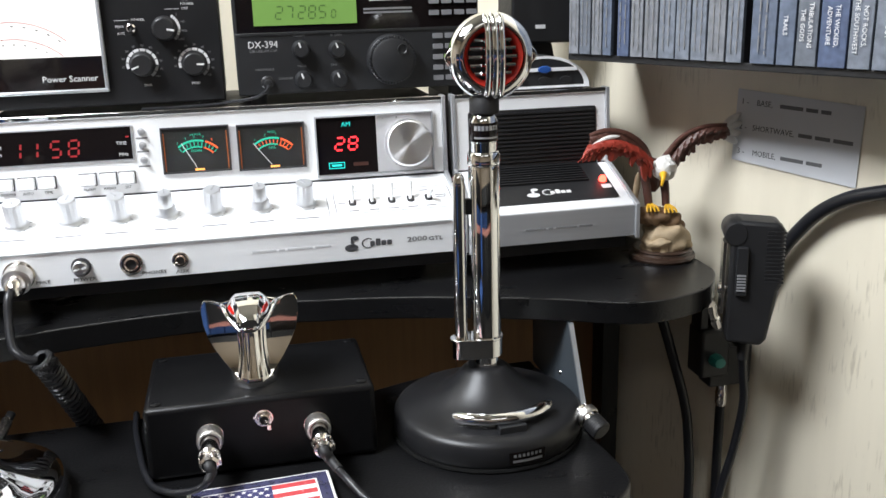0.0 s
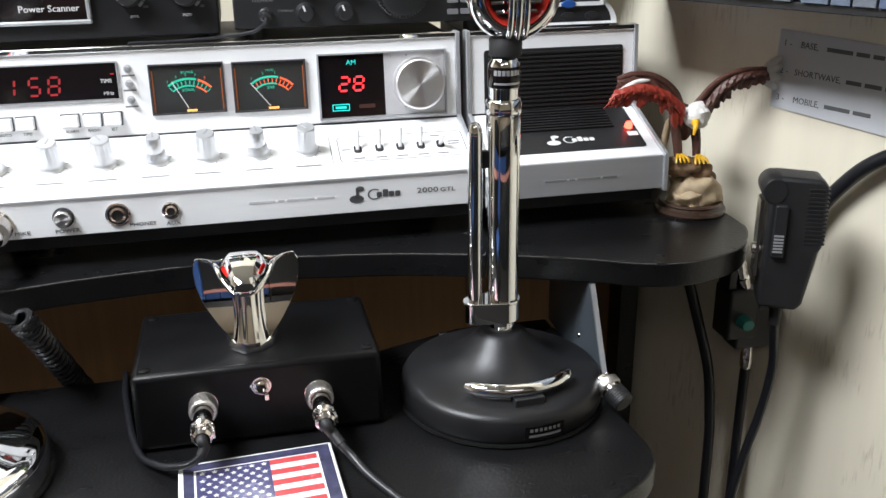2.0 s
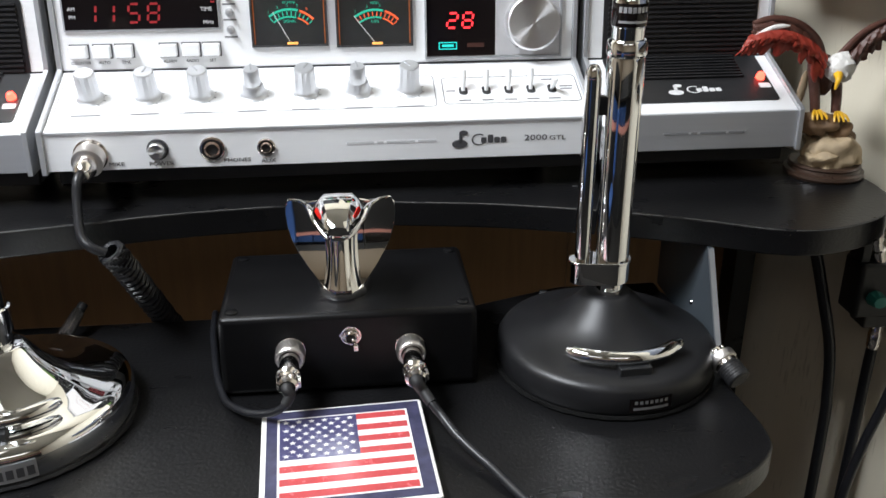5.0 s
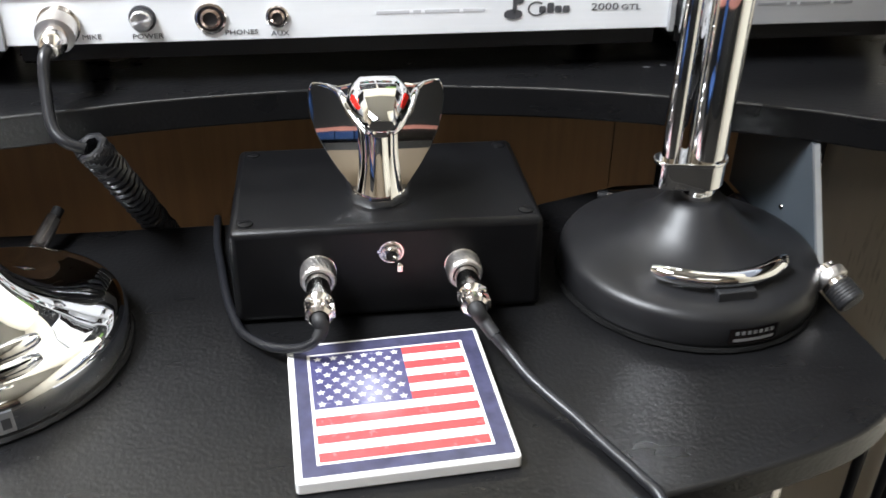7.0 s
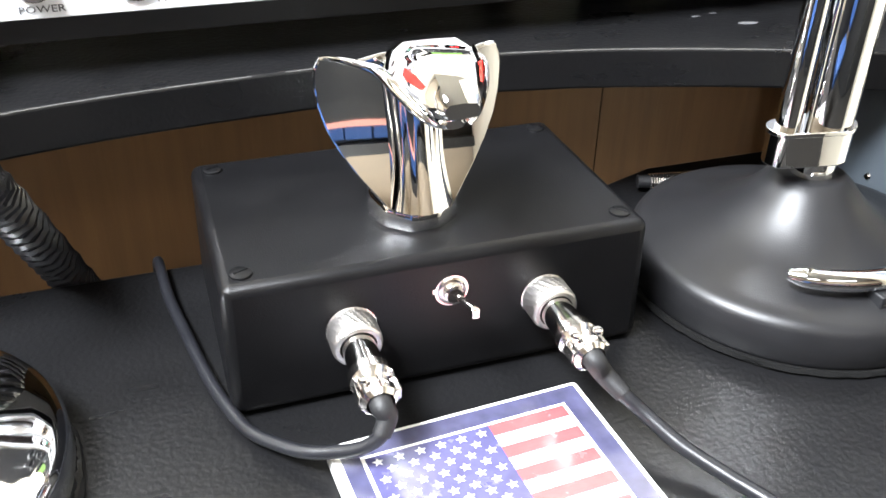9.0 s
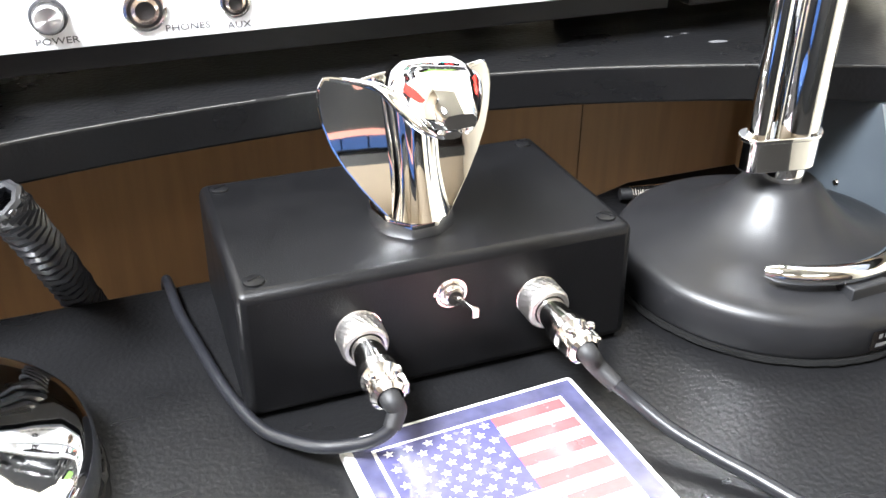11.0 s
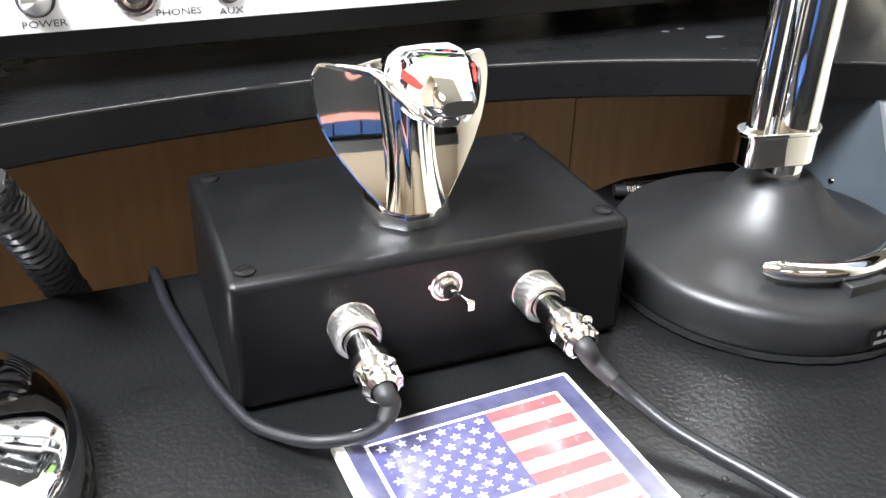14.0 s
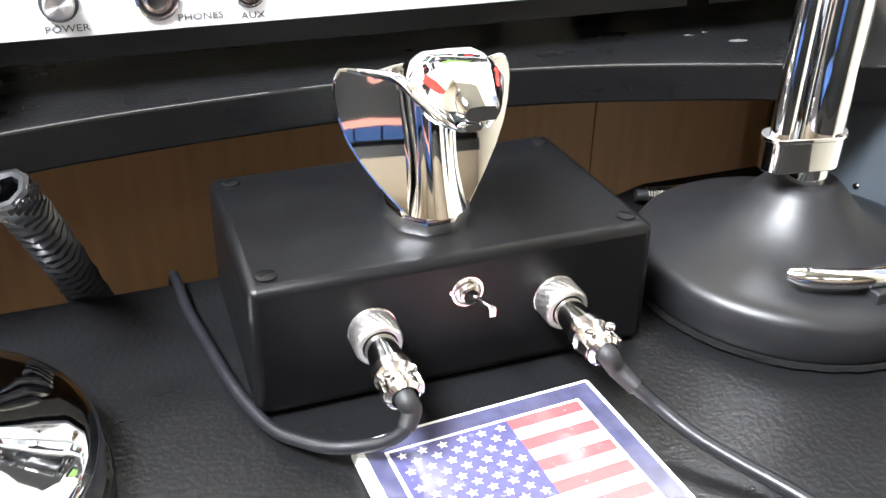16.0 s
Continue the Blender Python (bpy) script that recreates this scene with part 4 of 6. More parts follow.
part("lever", lathe([(0, 0), (0.0013, 0.001), (0.0012, 0.0160), (0, 0.0165)], lv, 14), NICKEL, tg, "slim lever")
part("lever_tip", box((-0.0006, BY0 - 0.0200, 0.0436), (0.0026, BY0 - 0.0178, 0.0479)), NICKEL, tg, "flat paddle tip", bevel=0.0004)
for x, z in ((-0.0447, 0.0362), (0.0388, 0.0350)):
    part("socket", lathe([(0.0105, -0.001), (0.0105, 0.0018), (0.0088, 0.0022), (0.0088, 0.005)], aim((x, BY0, z), FW), 36), NICKEL, sbox, "nickel panel socket")


def mike_plug(at, way, parent, swing=None):
    """A screw-on microphone plug: knurled ring, dark barrel, cord clamp with two lugs."""
    m = aim(at, way) @ Matrix.Diagonal((1.13, 1.13, 1.20, 1))
    bm = bmesh.new()
    n = 72
    add_lathe(bm, [(0.0078, 0.0), (0.0088, 0.0004), (0.0091, 0.0014), (0.0091, 0.0030), (0.0091, 0.0045), (0.0091, 0.0060), (0.0091, 0.0075), (0.0091, 0.0088), (0.0087, 0.0098), (0.0080, 0.0104), (0.0066, 0.0104)], m, n)
    inv = m.inverted()
    for v in bm.verts:
        q = inv @ v.co
        if 0.001 < q.z < 0.0092:
            k = math.floor(math.atan2(q.y, q.x) / (2 * math.pi) * n + 0.27)
            f = 0.945 if (k + round((q.z - 0.0014) / 0.0015)) % 3 == 0 else 1.0
            v.co = m @ Vector((q.x * f, q.y * f, q.z))
    ring = part("knurled_ring", bm, KNURL, parent, "knurled nickel ring")
    part("barrel", lathe([(0.0062, 0.0100), (0.0060, 0.0130), (0.0061, 0.0160), (0.0061, 0.0225), (0.0052, 0.0235)], m, 32), BLACK_CHROME, ring, "smoky chrome barrel")
    clamp = part("cord_clamp", lathe([(0.0058, 0.0215), (0.0072, 0.0225), (0.0074, 0.0265), (0.0058, 0.0285), (0.0056, 0.0315), (0.0066, 0.0325), (0.0064, 0.0355), (0.0048, 0.0370), (0.0042, 0.0340)], m, 24), NICKEL, parent, "nickel cord clamp")
    for s in (-1, 1):
        part("clamp_lug", box((s * 0.0052 - 0.0012, -0.0024, 0.0285), (s * 0.0052 + 0.0020 * s + 0.0006, 0.0024, 0.0345), m), NICKEL, clamp, bevel=0.0006)
        part("clamp_screw", lathe([(0, 0.0078), (0.0016, 0.0076), (0.0019, 0.0066)], m @ pose(s * 0.0042, 0, 0.0315) @ pose(0, 0, 0, -90, 0, 0), 12), NICKEL, clamp)
    return m


KNURL = material("knurled_nickel", (0.80, 0.77, 0.745), 0.34, 1.0, 0.05, 80, 0.35, 1200)
BLACK_CHROME = material("black_chrome", (0.42, 0.41, 0.40), 0.12, 1.0, 0.05, 50)

cord1 = thing("microphone_cord", "black microphone cord with a nickel screw plug, looping behind", "cable", (-0.08, -0.02, 0))
m = mike_plug((-0.0447, BY0 - 0.001, 0.0362), (0.0, -0.995, -0.06), cord1)
lead_in = [m @ Vector((0, 0, 0.034)), m @ Vector((0, 0, 0.0385)), (-0.0432, -0.0500, 0.0300), (-0.0465, -0.0530, 0.0245)]
part("cord", tube(lead_in + [(-0.0535, -0.0510, 0.0185), (-0.0620, -0.0455, 0.0140), (-0.0720, -0.0385, 0.0105), (-0.0810, -0.0280, 0.0075), (-0.0900, -0.0145, 0.0050), (-0.0970, 0.0060, 0.0042), (-0.1020, 0.0270, 0.0042), (-0.1070, 0.0560, 0.0042), (-0.1120, 0.0870, 0.0042), (-0.1140, 0.1130, 0.0046), (-0.1150, 0.1250, 0.0020), (-0.1155, 0.1310, -0.0200), (-0.115, 0.133, -0.12)], 0.0027, 12), CABLE, cord1)
part("cord_boot", add_tube(bmesh.new(), smooth_path(lead_in, 6), lambda t: 0.0047 - 0.0012 * t, 14), RUBBER, cord1, "shrink sleeve over the cord")
cord2 = thing("microphone_cord", "black microphone cord with a nickel screw plug, trailing off the desk", "cable", (0.08, -0.1, 0))
m = mike_plug((0.0388, BY0 - 0.001, 0.0350), (0.03, -0.995, -0.03), cord2)
lead_in = [m @ Vector((0, 0, 0.034)), m @ Vector((0, 0, 0.0385)), (0.0440, -0.0500, 0.0275), (0.0490, -0.0580, 0.0225)]
part("cord_boot", add_tube(bmesh.new(), smooth_path(lead_in, 6), lambda t: 0.0049 - 0.0012 * t, 14), RUBBER, cord2, "shrink sleeve over the cord")
part("cord", tube(lead_in + [(0.0550, -0.0650, 0.0170), (0.0630, -0.0790, 0.0115), (0.0730, -0.0945, 0.0080), (0.0820, -0.1085, 0.0060), (0.0920, -0.1280, 0.0045), (0.1030, -0.1500, 0.0040), (0.1090, -0.1660, 0.0030), (0.1120, -0.182, -0.015), (0.113, -0.190, -0.2)], 0.0030, 12), CABLE, cord2)
cord3 = thing("spare_plug", "loose microphone plug with a dark barrel beside the black base", "plug", (0.262, -0.032, 0.0))
m = aim((0.2615, -0.0150, 0.0205), (0.34, -0.80, -0.36)) @ Matrix.Diagonal((1.28, 1.28, 0.9, 1))
bm = lathe([(0.0052, 0.0005), (0.0076, 0.0008), (0.0080, 0.0016), (0.0080, 0.0072), (0.0074, 0.0080), (0.0056, 0.0082)], m, 56)
inv = m.inverted()
for v in bm.verts:
    q = inv @ v.co
    if 0.0012 < q.z < 0.0076 and math.floor(math.atan2(q.y, q.x) / (2 * math.pi) * 56 + 0.27) % 2 == 0:
        v.co = m @ Vector((q.x * 0.955, q.y * 0.955, q.z))
part("knurled_ring", bm, KNURL, cord3, "knurled nickel ring")
bm = lathe([(0, -0.0045), (0.0050, -0.0045), (0.0054, -0.0035), (0.0054, 0.0006), (0.0048, 0.0008)], m, 20)
for k in range(5):
    add_ball(bm, m @ Vector((0.0050 * math.cos(k * 1.26), 0.0050 * math.sin(k * 1.26), -0.0030)), (0.0014, 0.0014, 0.0014), None, 8, 6)
part("pin_collar", bm, NICKEL, cord3, "bright broken collar")
part("neck_ring", lathe([(0.0060, 0.0078), (0.0068, 0.0086), (0.0068, 0.0112), (0.0060, 0.0116)], m, 32), NICKEL, cord3)
ribs = [(0.0064, 0.0112)]
for k in range(6):
    ribs += [(0.0070, 0.0122 + 0.0022 * k), (0.0070, 0.0132 + 0.0022 * k), (0.0068, 0.0137 + 0.0022 * k)]
part("barrel", lathe(ribs + [(0.0068, 0.0255), (0.0058, 0.0268), (0, 0.0270)], m, 32), RUBBER, cord3, "ribbed glossy black barrel")
part("cord", tube([m @ Vector((0, 0, -0.003)), (0.252, -0.004, 0.018), (0.262, 0.03, 0.006), (0.262, 0.075, 0.004), (0.262, 0.12, 0.00), (0.262, 0.14, -0.06)], 0.0035, 10), CABLE, cord3)

# the coiled lead from the radio
lead = thing("coiled_cord", "coiled black microphone lead hanging from the radio", "cable", (-0.17, 0.12, 0.0))
m = spot(STRIP, -0.1957, 0.0125, 0.002) @ pose(0, 0, 0, 14, 0, 0)
part("plug_ring", lathe([(0.0090, 0.0), (0.0118, 0.0006), (0.0118, 0.0120), (0.0100, 0.0128), (0.0078, 0.0130)], m, 48), KNURL, lead, "knurled nickel plug ring")
part("plug_barrel", lathe([(0.0080, 0.0125), (0.0086, 0.0200), (0.0070, 0.0270), (0.0050, 0.0290), (0, 0.0290)], m, 32), NICKEL, lead)
part("straight_cord", tube([m @ Vector((0, 0, 0.024)), (-0.1985, 0.0960, 0.1330), (-0.1990, 0.0880, 0.1180), (-0.1965, 0.0760, 0.0980), (-0.1890, 0.0700, 0.0900), (-0.1790, 0.0705, 0.0850)], 0.0036, 12), CABLE, lead)
axis = smooth_path([(-0.1760, 0.0720, 0.0850), (-0.1720, 0.0780, 0.0740), (-0.1650, 0.1030, 0.0380), (-0.1590, 0.1340, -0.0020), (-0.1540, 0.1600, -0.0400), (-0.150, 0.175, -0.12)], 60)
coil, n = [], len(axis)
for i, p in enumerate(axis):
    way = (axis[min(i + 1, n - 1)] - axis[max(i - 1, 0)]).normalized()
    s = way.orthogonal().normalized()
    u = way.cross(s)
    q = i * 0.76
    coil.append(p + 0.0082 * (math.cos(q) * s + math.sin(q) * u))
part("coil", add_tube(bmesh.new(), coil, 0.0026, 7), CABLE, lead, "tight black coil")

# ---- tile coaster with a flag ----
coaster = thing("coaster", "square ceramic coaster printed with a striped flag", "coaster", (-0.008, -0.089, 0))
cm = pose(-0.0074, -0.0850, 0, 0, 0, 3.2) @ Matrix.Diagonal((1, 0.945, 1, 1))
part("tile", prism(rounded(0.1078, 0.1115, 0.0022), 0.0006, 0.0080, lambda u, v, d: cm @ Vector((u, v, d))), CERAMIC, coaster, bevel=0.0010)
part("cork_pad", prism(rounded(0.098, 0.10, 0.003), 0.0, 0.0006, lambda u, v, d: cm @ Vector((u, v, d))), RUBBER, coaster)
lay = lambda u, v, d: cm @ Vector((u, v, d))
def rect(u0, v0, u1, v1, z, mat, name):
    return part(name, prism([(u0, v0), (u1, v0), (u1, v1), (u0, v1)], z, z + 0.00015, lay), mat, coaster)
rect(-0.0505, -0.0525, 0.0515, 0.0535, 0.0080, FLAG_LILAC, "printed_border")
FU0, FU1, FV0, FV1 = -0.0420, 0.0415, -0.0435, 0.0430
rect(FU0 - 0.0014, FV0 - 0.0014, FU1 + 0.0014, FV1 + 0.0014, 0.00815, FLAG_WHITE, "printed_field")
sh = (FV1 - FV0) / 13
for i in range(7):
    v1 = FV1 - 2 * i * sh
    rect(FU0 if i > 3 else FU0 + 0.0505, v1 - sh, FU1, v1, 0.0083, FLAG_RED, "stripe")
CV0 = FV1 - 7 * sh
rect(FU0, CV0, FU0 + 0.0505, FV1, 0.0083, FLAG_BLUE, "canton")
star_pts = [((0.0023 if k % 2 == 0 else 0.00098) * math.cos(radians(90 + 36 * k)), (0.0023 if k % 2 == 0 else 0.00098) * math.sin(radians(90 + 36 * k))) for k in range(10)]
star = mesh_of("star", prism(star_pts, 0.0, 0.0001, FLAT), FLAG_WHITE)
for r in range(9):
    for k in range(6 if r % 2 == 0 else 5):
        u = FU0 + 0.0505 * ((k + 0.5) / 6 if r % 2 == 0 else (k + 1.0) / 6)
        v = CV0 + (FV1 - CV0) * (r + 0.75) / 9.5
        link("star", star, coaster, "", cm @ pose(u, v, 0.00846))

# ---- snake ornament: one plain chrome casting ----
def snake_ornament():
    bm = bmesh.new()
    cx, z0 = 0.0, BZ
    lerp = lambda table, v: next(p[1] + (q[1] - p[1]) * (v - p[0]) / (q[0] - p[0]) for p, q in zip(table, table[1:]) if v <= q[0] + 1e-9)

    def loft(rings):
        vs = [[bm.verts.new(p) for p in r] for r in rings]
        n = len(vs[0])
        for p, q in zip(vs, vs[1:]):
            for k in range(n):
                bm.faces.new((p[k], p[(k + 1) % n], q[(k + 1) % n], q[k]))
        bm.faces.new(vs[0][::-1])
        bm.faces.new(vs[-1])

    # footing: an oval plinth whose front is cut into flat facets
    foot = []
    for grow, z in ((0.98, 0.0), (1.0, 0.0010), (0.985, 0.0062), (0.94, 0.0095), (0.82, 0.0125), (0.62, 0.0135)):
        ring = []
        for k in range(28):
            a = 2 * math.pi * k / 28
            c, q = math.cos(a), math.sin(a)
            if q < 0:
                k7 = round((a - math.pi) / (math.pi / 5)) * (math.pi / 5) + math.pi
                c, q = c * 0.35 + math.cos(k7) * 0.65, q * 0.35 + math.sin(k7) * 0.65
            ring.append(Vector((cx + 0.0200 * grow * c, 0.0400 + (0.0228 if q < 0 else 0.0235) * grow * q, z0 + z)))
        foot.append(ring)
    loft(foot)
    # neck: three soft flutes in front, flared onto the footing, leaning into the head
    neck = []
    for k in range(29):
        v = k / 28
        flare = max(0.0, 1 - v * 2.2) ** 2
        w = 0.0120 + 0.0036 * flare + 0.0016 * max(0.0, v - 0.55) / 0.45
        yc = 0.0345 + 0.0095 * v
        front = 0.0128 + 0.0064 * (1 - v) ** 2.3
        ring = []
        for j in range(64):
            a = 2 * math.pi * j / 64
            c, q = math.cos(a), math.sin(a)
            d = front if q < 0 else 0.0100
            groove = 1.0
            if q < 0:
                groove -= 0.13 * sum(math.exp(-(((c - g) / 0.13) ** 2)) for g in (-0.42, 0.42)) * min(1.0, 0.35 + v)
            ring.append(Vector((cx + w * c, yc + d * q * groove, z0 + 0.0090 + 0.0560 * v)))
        neck.append(ring)
    loft(neck)
    # spread hood: one thin heart-shaped leaf, reclining below and upright above
    rows, cols, first = 30, 40, None
    wide = ((0.0, 0.0110), (0.07, 0.0148), (0.25, 0.0240), (0.40, 0.0302), (0.55, 0.0348), (0.70, 0.0374), (0.85, 0.0384), (0.94, 0.0376), (1.0, 0.0354))
    for back in (0.0, 0.0020):
        grid = []
        for i in range(rows + 1):
            v = i / rows
            half = lerp(wide, v)
            row = []
            for j in range(cols + 1):
                u = -1 + 2 * j / cols
                y = 0.0220 + 0.0622 * (0.1667 * (1 - (1 - v) ** 3) + 0.12 * v) + 0.0042 * (half * u / 0.038) ** 2
                sag = -0.0024 * math.exp(-(((abs(u) - 0.62) / 0.22) ** 2)) * v ** 8
                row.append(bm.verts.new((cx + half * u, y + back, z0 + 0.0058 + 0.0622 * v + sag)))
            grid.append(row)
        for i in range(rows):
            for j in range(cols):
                bm.faces.new((grid[i][j], grid[i][j + 1], grid[i + 1][j + 1], grid[i + 1][j]))
        if first is None:
            first = grid
        else:
            for i in range(rows):
                for j in (0, cols):
                    bm.faces.new((first[i][j], first[i + 1][j], grid[i + 1][j], grid[i][j]))
            for j in range(cols):
                for i in (0, rows):
                    bm.faces.new((first[i][j], grid[i][j], grid[i][j + 1], first[i][j + 1]))
    # rounded bead round the hood's rim, thicker along the top
    rim = [first[i][0].co + Vector((0, 0.0010, 0)) for i in range(2, rows + 1)] + [first[rows][j].co + Vector((0, 0.0010, 0.0002)) for j in range(1, cols)] + [first[i][cols].co + Vector((0, 0.0010, 0)) for i in range(rows, 1, -1)]
    add_tube(bm, rim, lambda t: 0.0008 + 0.0008 * math.exp(-(((t - 0.5) / 0.20) ** 4)), 8)

    # head: faceted brow, flat face plate sloping to a blunt snout
    def section(y, top, a, b, zb, w, zw, c, zc, low):
        right = [(a, top), (b, zb), (w, zw), (c, zc)]
        ring = [(0.0, top + 0.0003)] + right + [(0.0, low)] + [(-x, z) for x, z in right[::-1]]
        return [Vector((cx + x, y, z)) for x, z in ring]

    keys = [(0.0420, 0.1312, 0.0050, 0.0080, 0.1297, 0.0100, 0.1265, 0.0070, 0.1190, 0.1170),
            (0.0300, 0.1395, 0.0080, 0.0124, 0.1368, 0.0155, 0.1310, 0.0100, 0.1205, 0.1180),
            (0.0150, 0.1448, 0.0094, 0.0140, 0.1412, 0.0172, 0.1350, 0.0106, 0.1225, 0.1200),
            (0.0040, 0.1460, 0.0098, 0.0142, 0.1422, 0.0174, 0.1360, 0.0106, 0.1250, 0.1230),
            (-0.0070, 0.1450, 0.0082, 0.0120, 0.1400, 0.0140, 0.1335, 0.0094, 0.1270, 0.1260),
            (-0.0150, 0.1408, 0.0068, 0.0094, 0.1368, 0.0106, 0.1320, 0.0078, 0.1277, 0.1270),
            (-0.0206, 0.1362, 0.0058, 0.0072, 0.1340, 0.0076, 0.1315, 0.0062, 0.1290, 0.1285),
            (-0.0220, 0.1348, 0.0048, 0.0060, 0.1334, 0.0062, 0.1316, 0.0050, 0.1298, 0.1294)]
    loft([section(*k) for k in keys])
    # lower jaw, parted from the snout by the mouth
    def jaw(y, w, top, low):
        return [Vector((cx + w * u, y, low + (top - low) * h)) for u, h in ((-0.7, 1.0), (0.7, 1.0), (1.0, 0.6), (0.75, 0.12), (0.3, 0.0), (-0.3, 0.0), (-0.75, 0.12), (-1.0, 0.6))]
    loft([jaw(0.0140, 0.0108, 0.1235, 0.1165), jaw(0.0020, 0.0094, 0.1252, 0.1185), jaw(-0.0070, 0.0070, 0.1259, 0.1200), jaw(-0.0122, 0.0050, 0.1259, 0.1212), jaw(-0.0140, 0.0034, 0.1252, 0.1222)])
    # cheek ridges sweeping from the hood's shoulder to the jaw
    for q in (-1, 1):
        add_tube(bm, smooth_path([(cx + q * 0.0280, 0.0465, 0.1290), (cx + q * 0.0225, 0.0280, 0.1325), (cx + q * 0.0194, 0.0130, 0.1348), (cx + q * 0.0156, 0.0010, 0.1312), (cx + q * 0.0102, -0.0085, 0.1260), (cx + q * 0.0060, -0.0130, 0.1236)], 8), lambda t: 0.0009 + 0.0013 * math.sin(math.pi * t), 12)
    n_metal = len(bm.faces)
    # red enamel eyes either side of the face plate
    for q in (-1, 1):
        eye = [(0.0138, 0.0000, 0.1410), (0.0117, -0.0064, 0.1402), (0.0100, -0.0118, 0.1380), (0.0108, -0.0108, 0.1360), (0.0128, -0.0060, 0.1366), (0.0150, -0.0010, 0.1386)]
        out = Vector((0.62 * q, -0.45, 0.55)) * 0.0007
        low = [bm.verts.new(Vector((cx + q * x, y, z)) - out * 2) for x, y, z in eye]
        top = [bm.verts.new(Vector((cx + q * x, y, z)) + out) for x, y, z in eye]
        for k in range(6):
            bm.faces.new((low[k], low[(k + 1) % 6], top[(k + 1) % 6], top[k]))
        bm.faces.new(top)
    bm.faces.ensure_lookup_table()
    for f in bm.faces[n_metal:]:
        f.material_index = 1
    bm.transform(Matrix.Translation((-0.0062, 0.0400, 0)) @ Matrix.Rotation(radians(-1), 4, "Z") @ Matrix.Translation((0, -0.0400, 0)))
    ob = part("snake_figurine", bm, [CAST_CHROME, EYE_RED])
    return tagged(ob, "chrome snake head ornament with spread hood and red eyes", "figurine")


snake_ornament()

# ---- bird figurine on the shelf: one mesh ----
def bird_figurine():
    bm = bmesh.new()
    bx, by, z0 = 0.4060, 0.1440, 0.1000
    marks = []

    def done(mat):
        marks.append((len(bm.faces), mat))

    P = lambda x, y, z: Vector((bx + x, by + y, z0 + z))
    add_lathe(bm, [(0, 0), (0.0318, 0), (0.0332, 0.0025), (0.0325, 0.0050), (0.0298, 0.0062), (0.0290, 0.0085), (0.0300, 0.0100), (0.0285, 0.0112), (0.0, 0.0115)], pose(bx, by, z0), 48)
    done(0)
    # rock: a pale fluted boulder with a brown slab jutting over it
    def boulder(at, radii, m, rough, freq, seg=44, rings=26):
        add_ball(bm, at, radii, m, seg, rings, rough, freq)
    boulder(P(0.003, -0.003, 0.020), (0.0255, 0.0200, 0.0180), pose(0, 0, 0, 0, 12, 0), 0.0075, 95)
    boulder(P(-0.008, -0.010, 0.018), (0.0165, 0.0130, 0.0130), pose(0, 0, 0, 0, -25, 0), 0.0060, 130)
    for k in range(6):
        boulder(P(0.008 + 0.0032 * k, -0.017 + 0.0016 * k, 0.019 - 0.0012 * k), (0.0022, 0.0030, 0.0125), pose(0, 0, 0, 14, -14 - 3 * k, 0), 0.0015, 200, 10, 8)
    done(1)
    boulder(P(0.004, 0.003, 0.033), (0.0165, 0.0150, 0.0150), pose(0, 0, 0, 0, 10, 0), 0.0070, 110)
    boulder(P(-0.0135, 0.0, 0.044), (0.0190, 0.0150, 0.0085), pose(0, 0, 0, 0, 6, 0), 0.0055, 120)
    done(6)
    # torso, dark legs and tail
    add_ball(bm, P(-0.010, 0.010, 0.084), (0.0105, 0.0120, 0.0180), pose(0, 0, 0, -24, 0, 0), 24, 14, 0.002, 160)
    for pts, r in (([(-0.022, 0.004, 0.100), (-0.0205, 0.003, 0.085), (-0.0190, -0.001, 0.070), (-0.0180, -0.004, 0.0555)], 0.0052), ([(-0.002, 0.004, 0.092), (0.0005, 0.003, 0.078), (0.0012, 0.000, 0.066), (0.0008, -0.003, 0.0535)], 0.0050)):
        add_tube(bm, smooth_path([P(*q) for q in pts], 6), lambda t, r=r: r * (1 - 0.25 * t), 14)
    # wings: thin cupped sheets with feather ridges and a ragged trailing edge over an arched arm
    def sheet(lead, trail, lift, feathers, rag, seed):
        n, k = 54, 12
        top, low = smooth_path([P(*q) for q in lead], 12), smooth_path([P(*q) for q in trail], 12)
        rnd = random.Random(seed)
        reach = [1 + rnd.uniform(-rag, rag) for _ in range(feathers + 1)]
        grids = []
        for back in (0.0, 0.0014):
            grid = []
            for i in range(n + 1):
                t = i / n
                a, c = top[min(len(top) - 1, round(t * (len(top) - 1)))], low[min(len(low) - 1, round(t * (len(low) - 1)))]
                cell = t * feathers
                f = cell - math.floor(cell)
                far = reach[int(cell)] * (0.86 + 0.14 * math.sin(math.pi * f))
                row = []
                for j in range(k + 1):
                    v = j / k
                    ridge = 0.0011 * abs(math.sin(math.pi * cell)) * v + 0.0006 * math.sin(9 * v + 3 * cell)
                    row.append(bm.verts.new(a + (c - a) * v * far + Vector((0, back - lift * math.sin(math.pi * v * 0.8) - ridge, 0))))
                grid.append(row)
            grids.append(grid)
        g, h = grids
        for i in range(n):
            for j in range(k):
                bm.faces.new((g[i][j], g[i + 1][j], g[i + 1][j + 1], g[i][j + 1]))
                bm.faces.new((h[i][j], h[i][j + 1], h[i + 1][j + 1], h[i + 1][j]))
            for j in (0, k):
                bm.faces.new((g[i][j], h[i][j], h[i + 1][j], g[i + 1][j]))
        for i in (0, n):
            for j in range(k):
                bm.faces.new((g[i][j], g[i][j + 1], h[i][j + 1], h[i][j]))
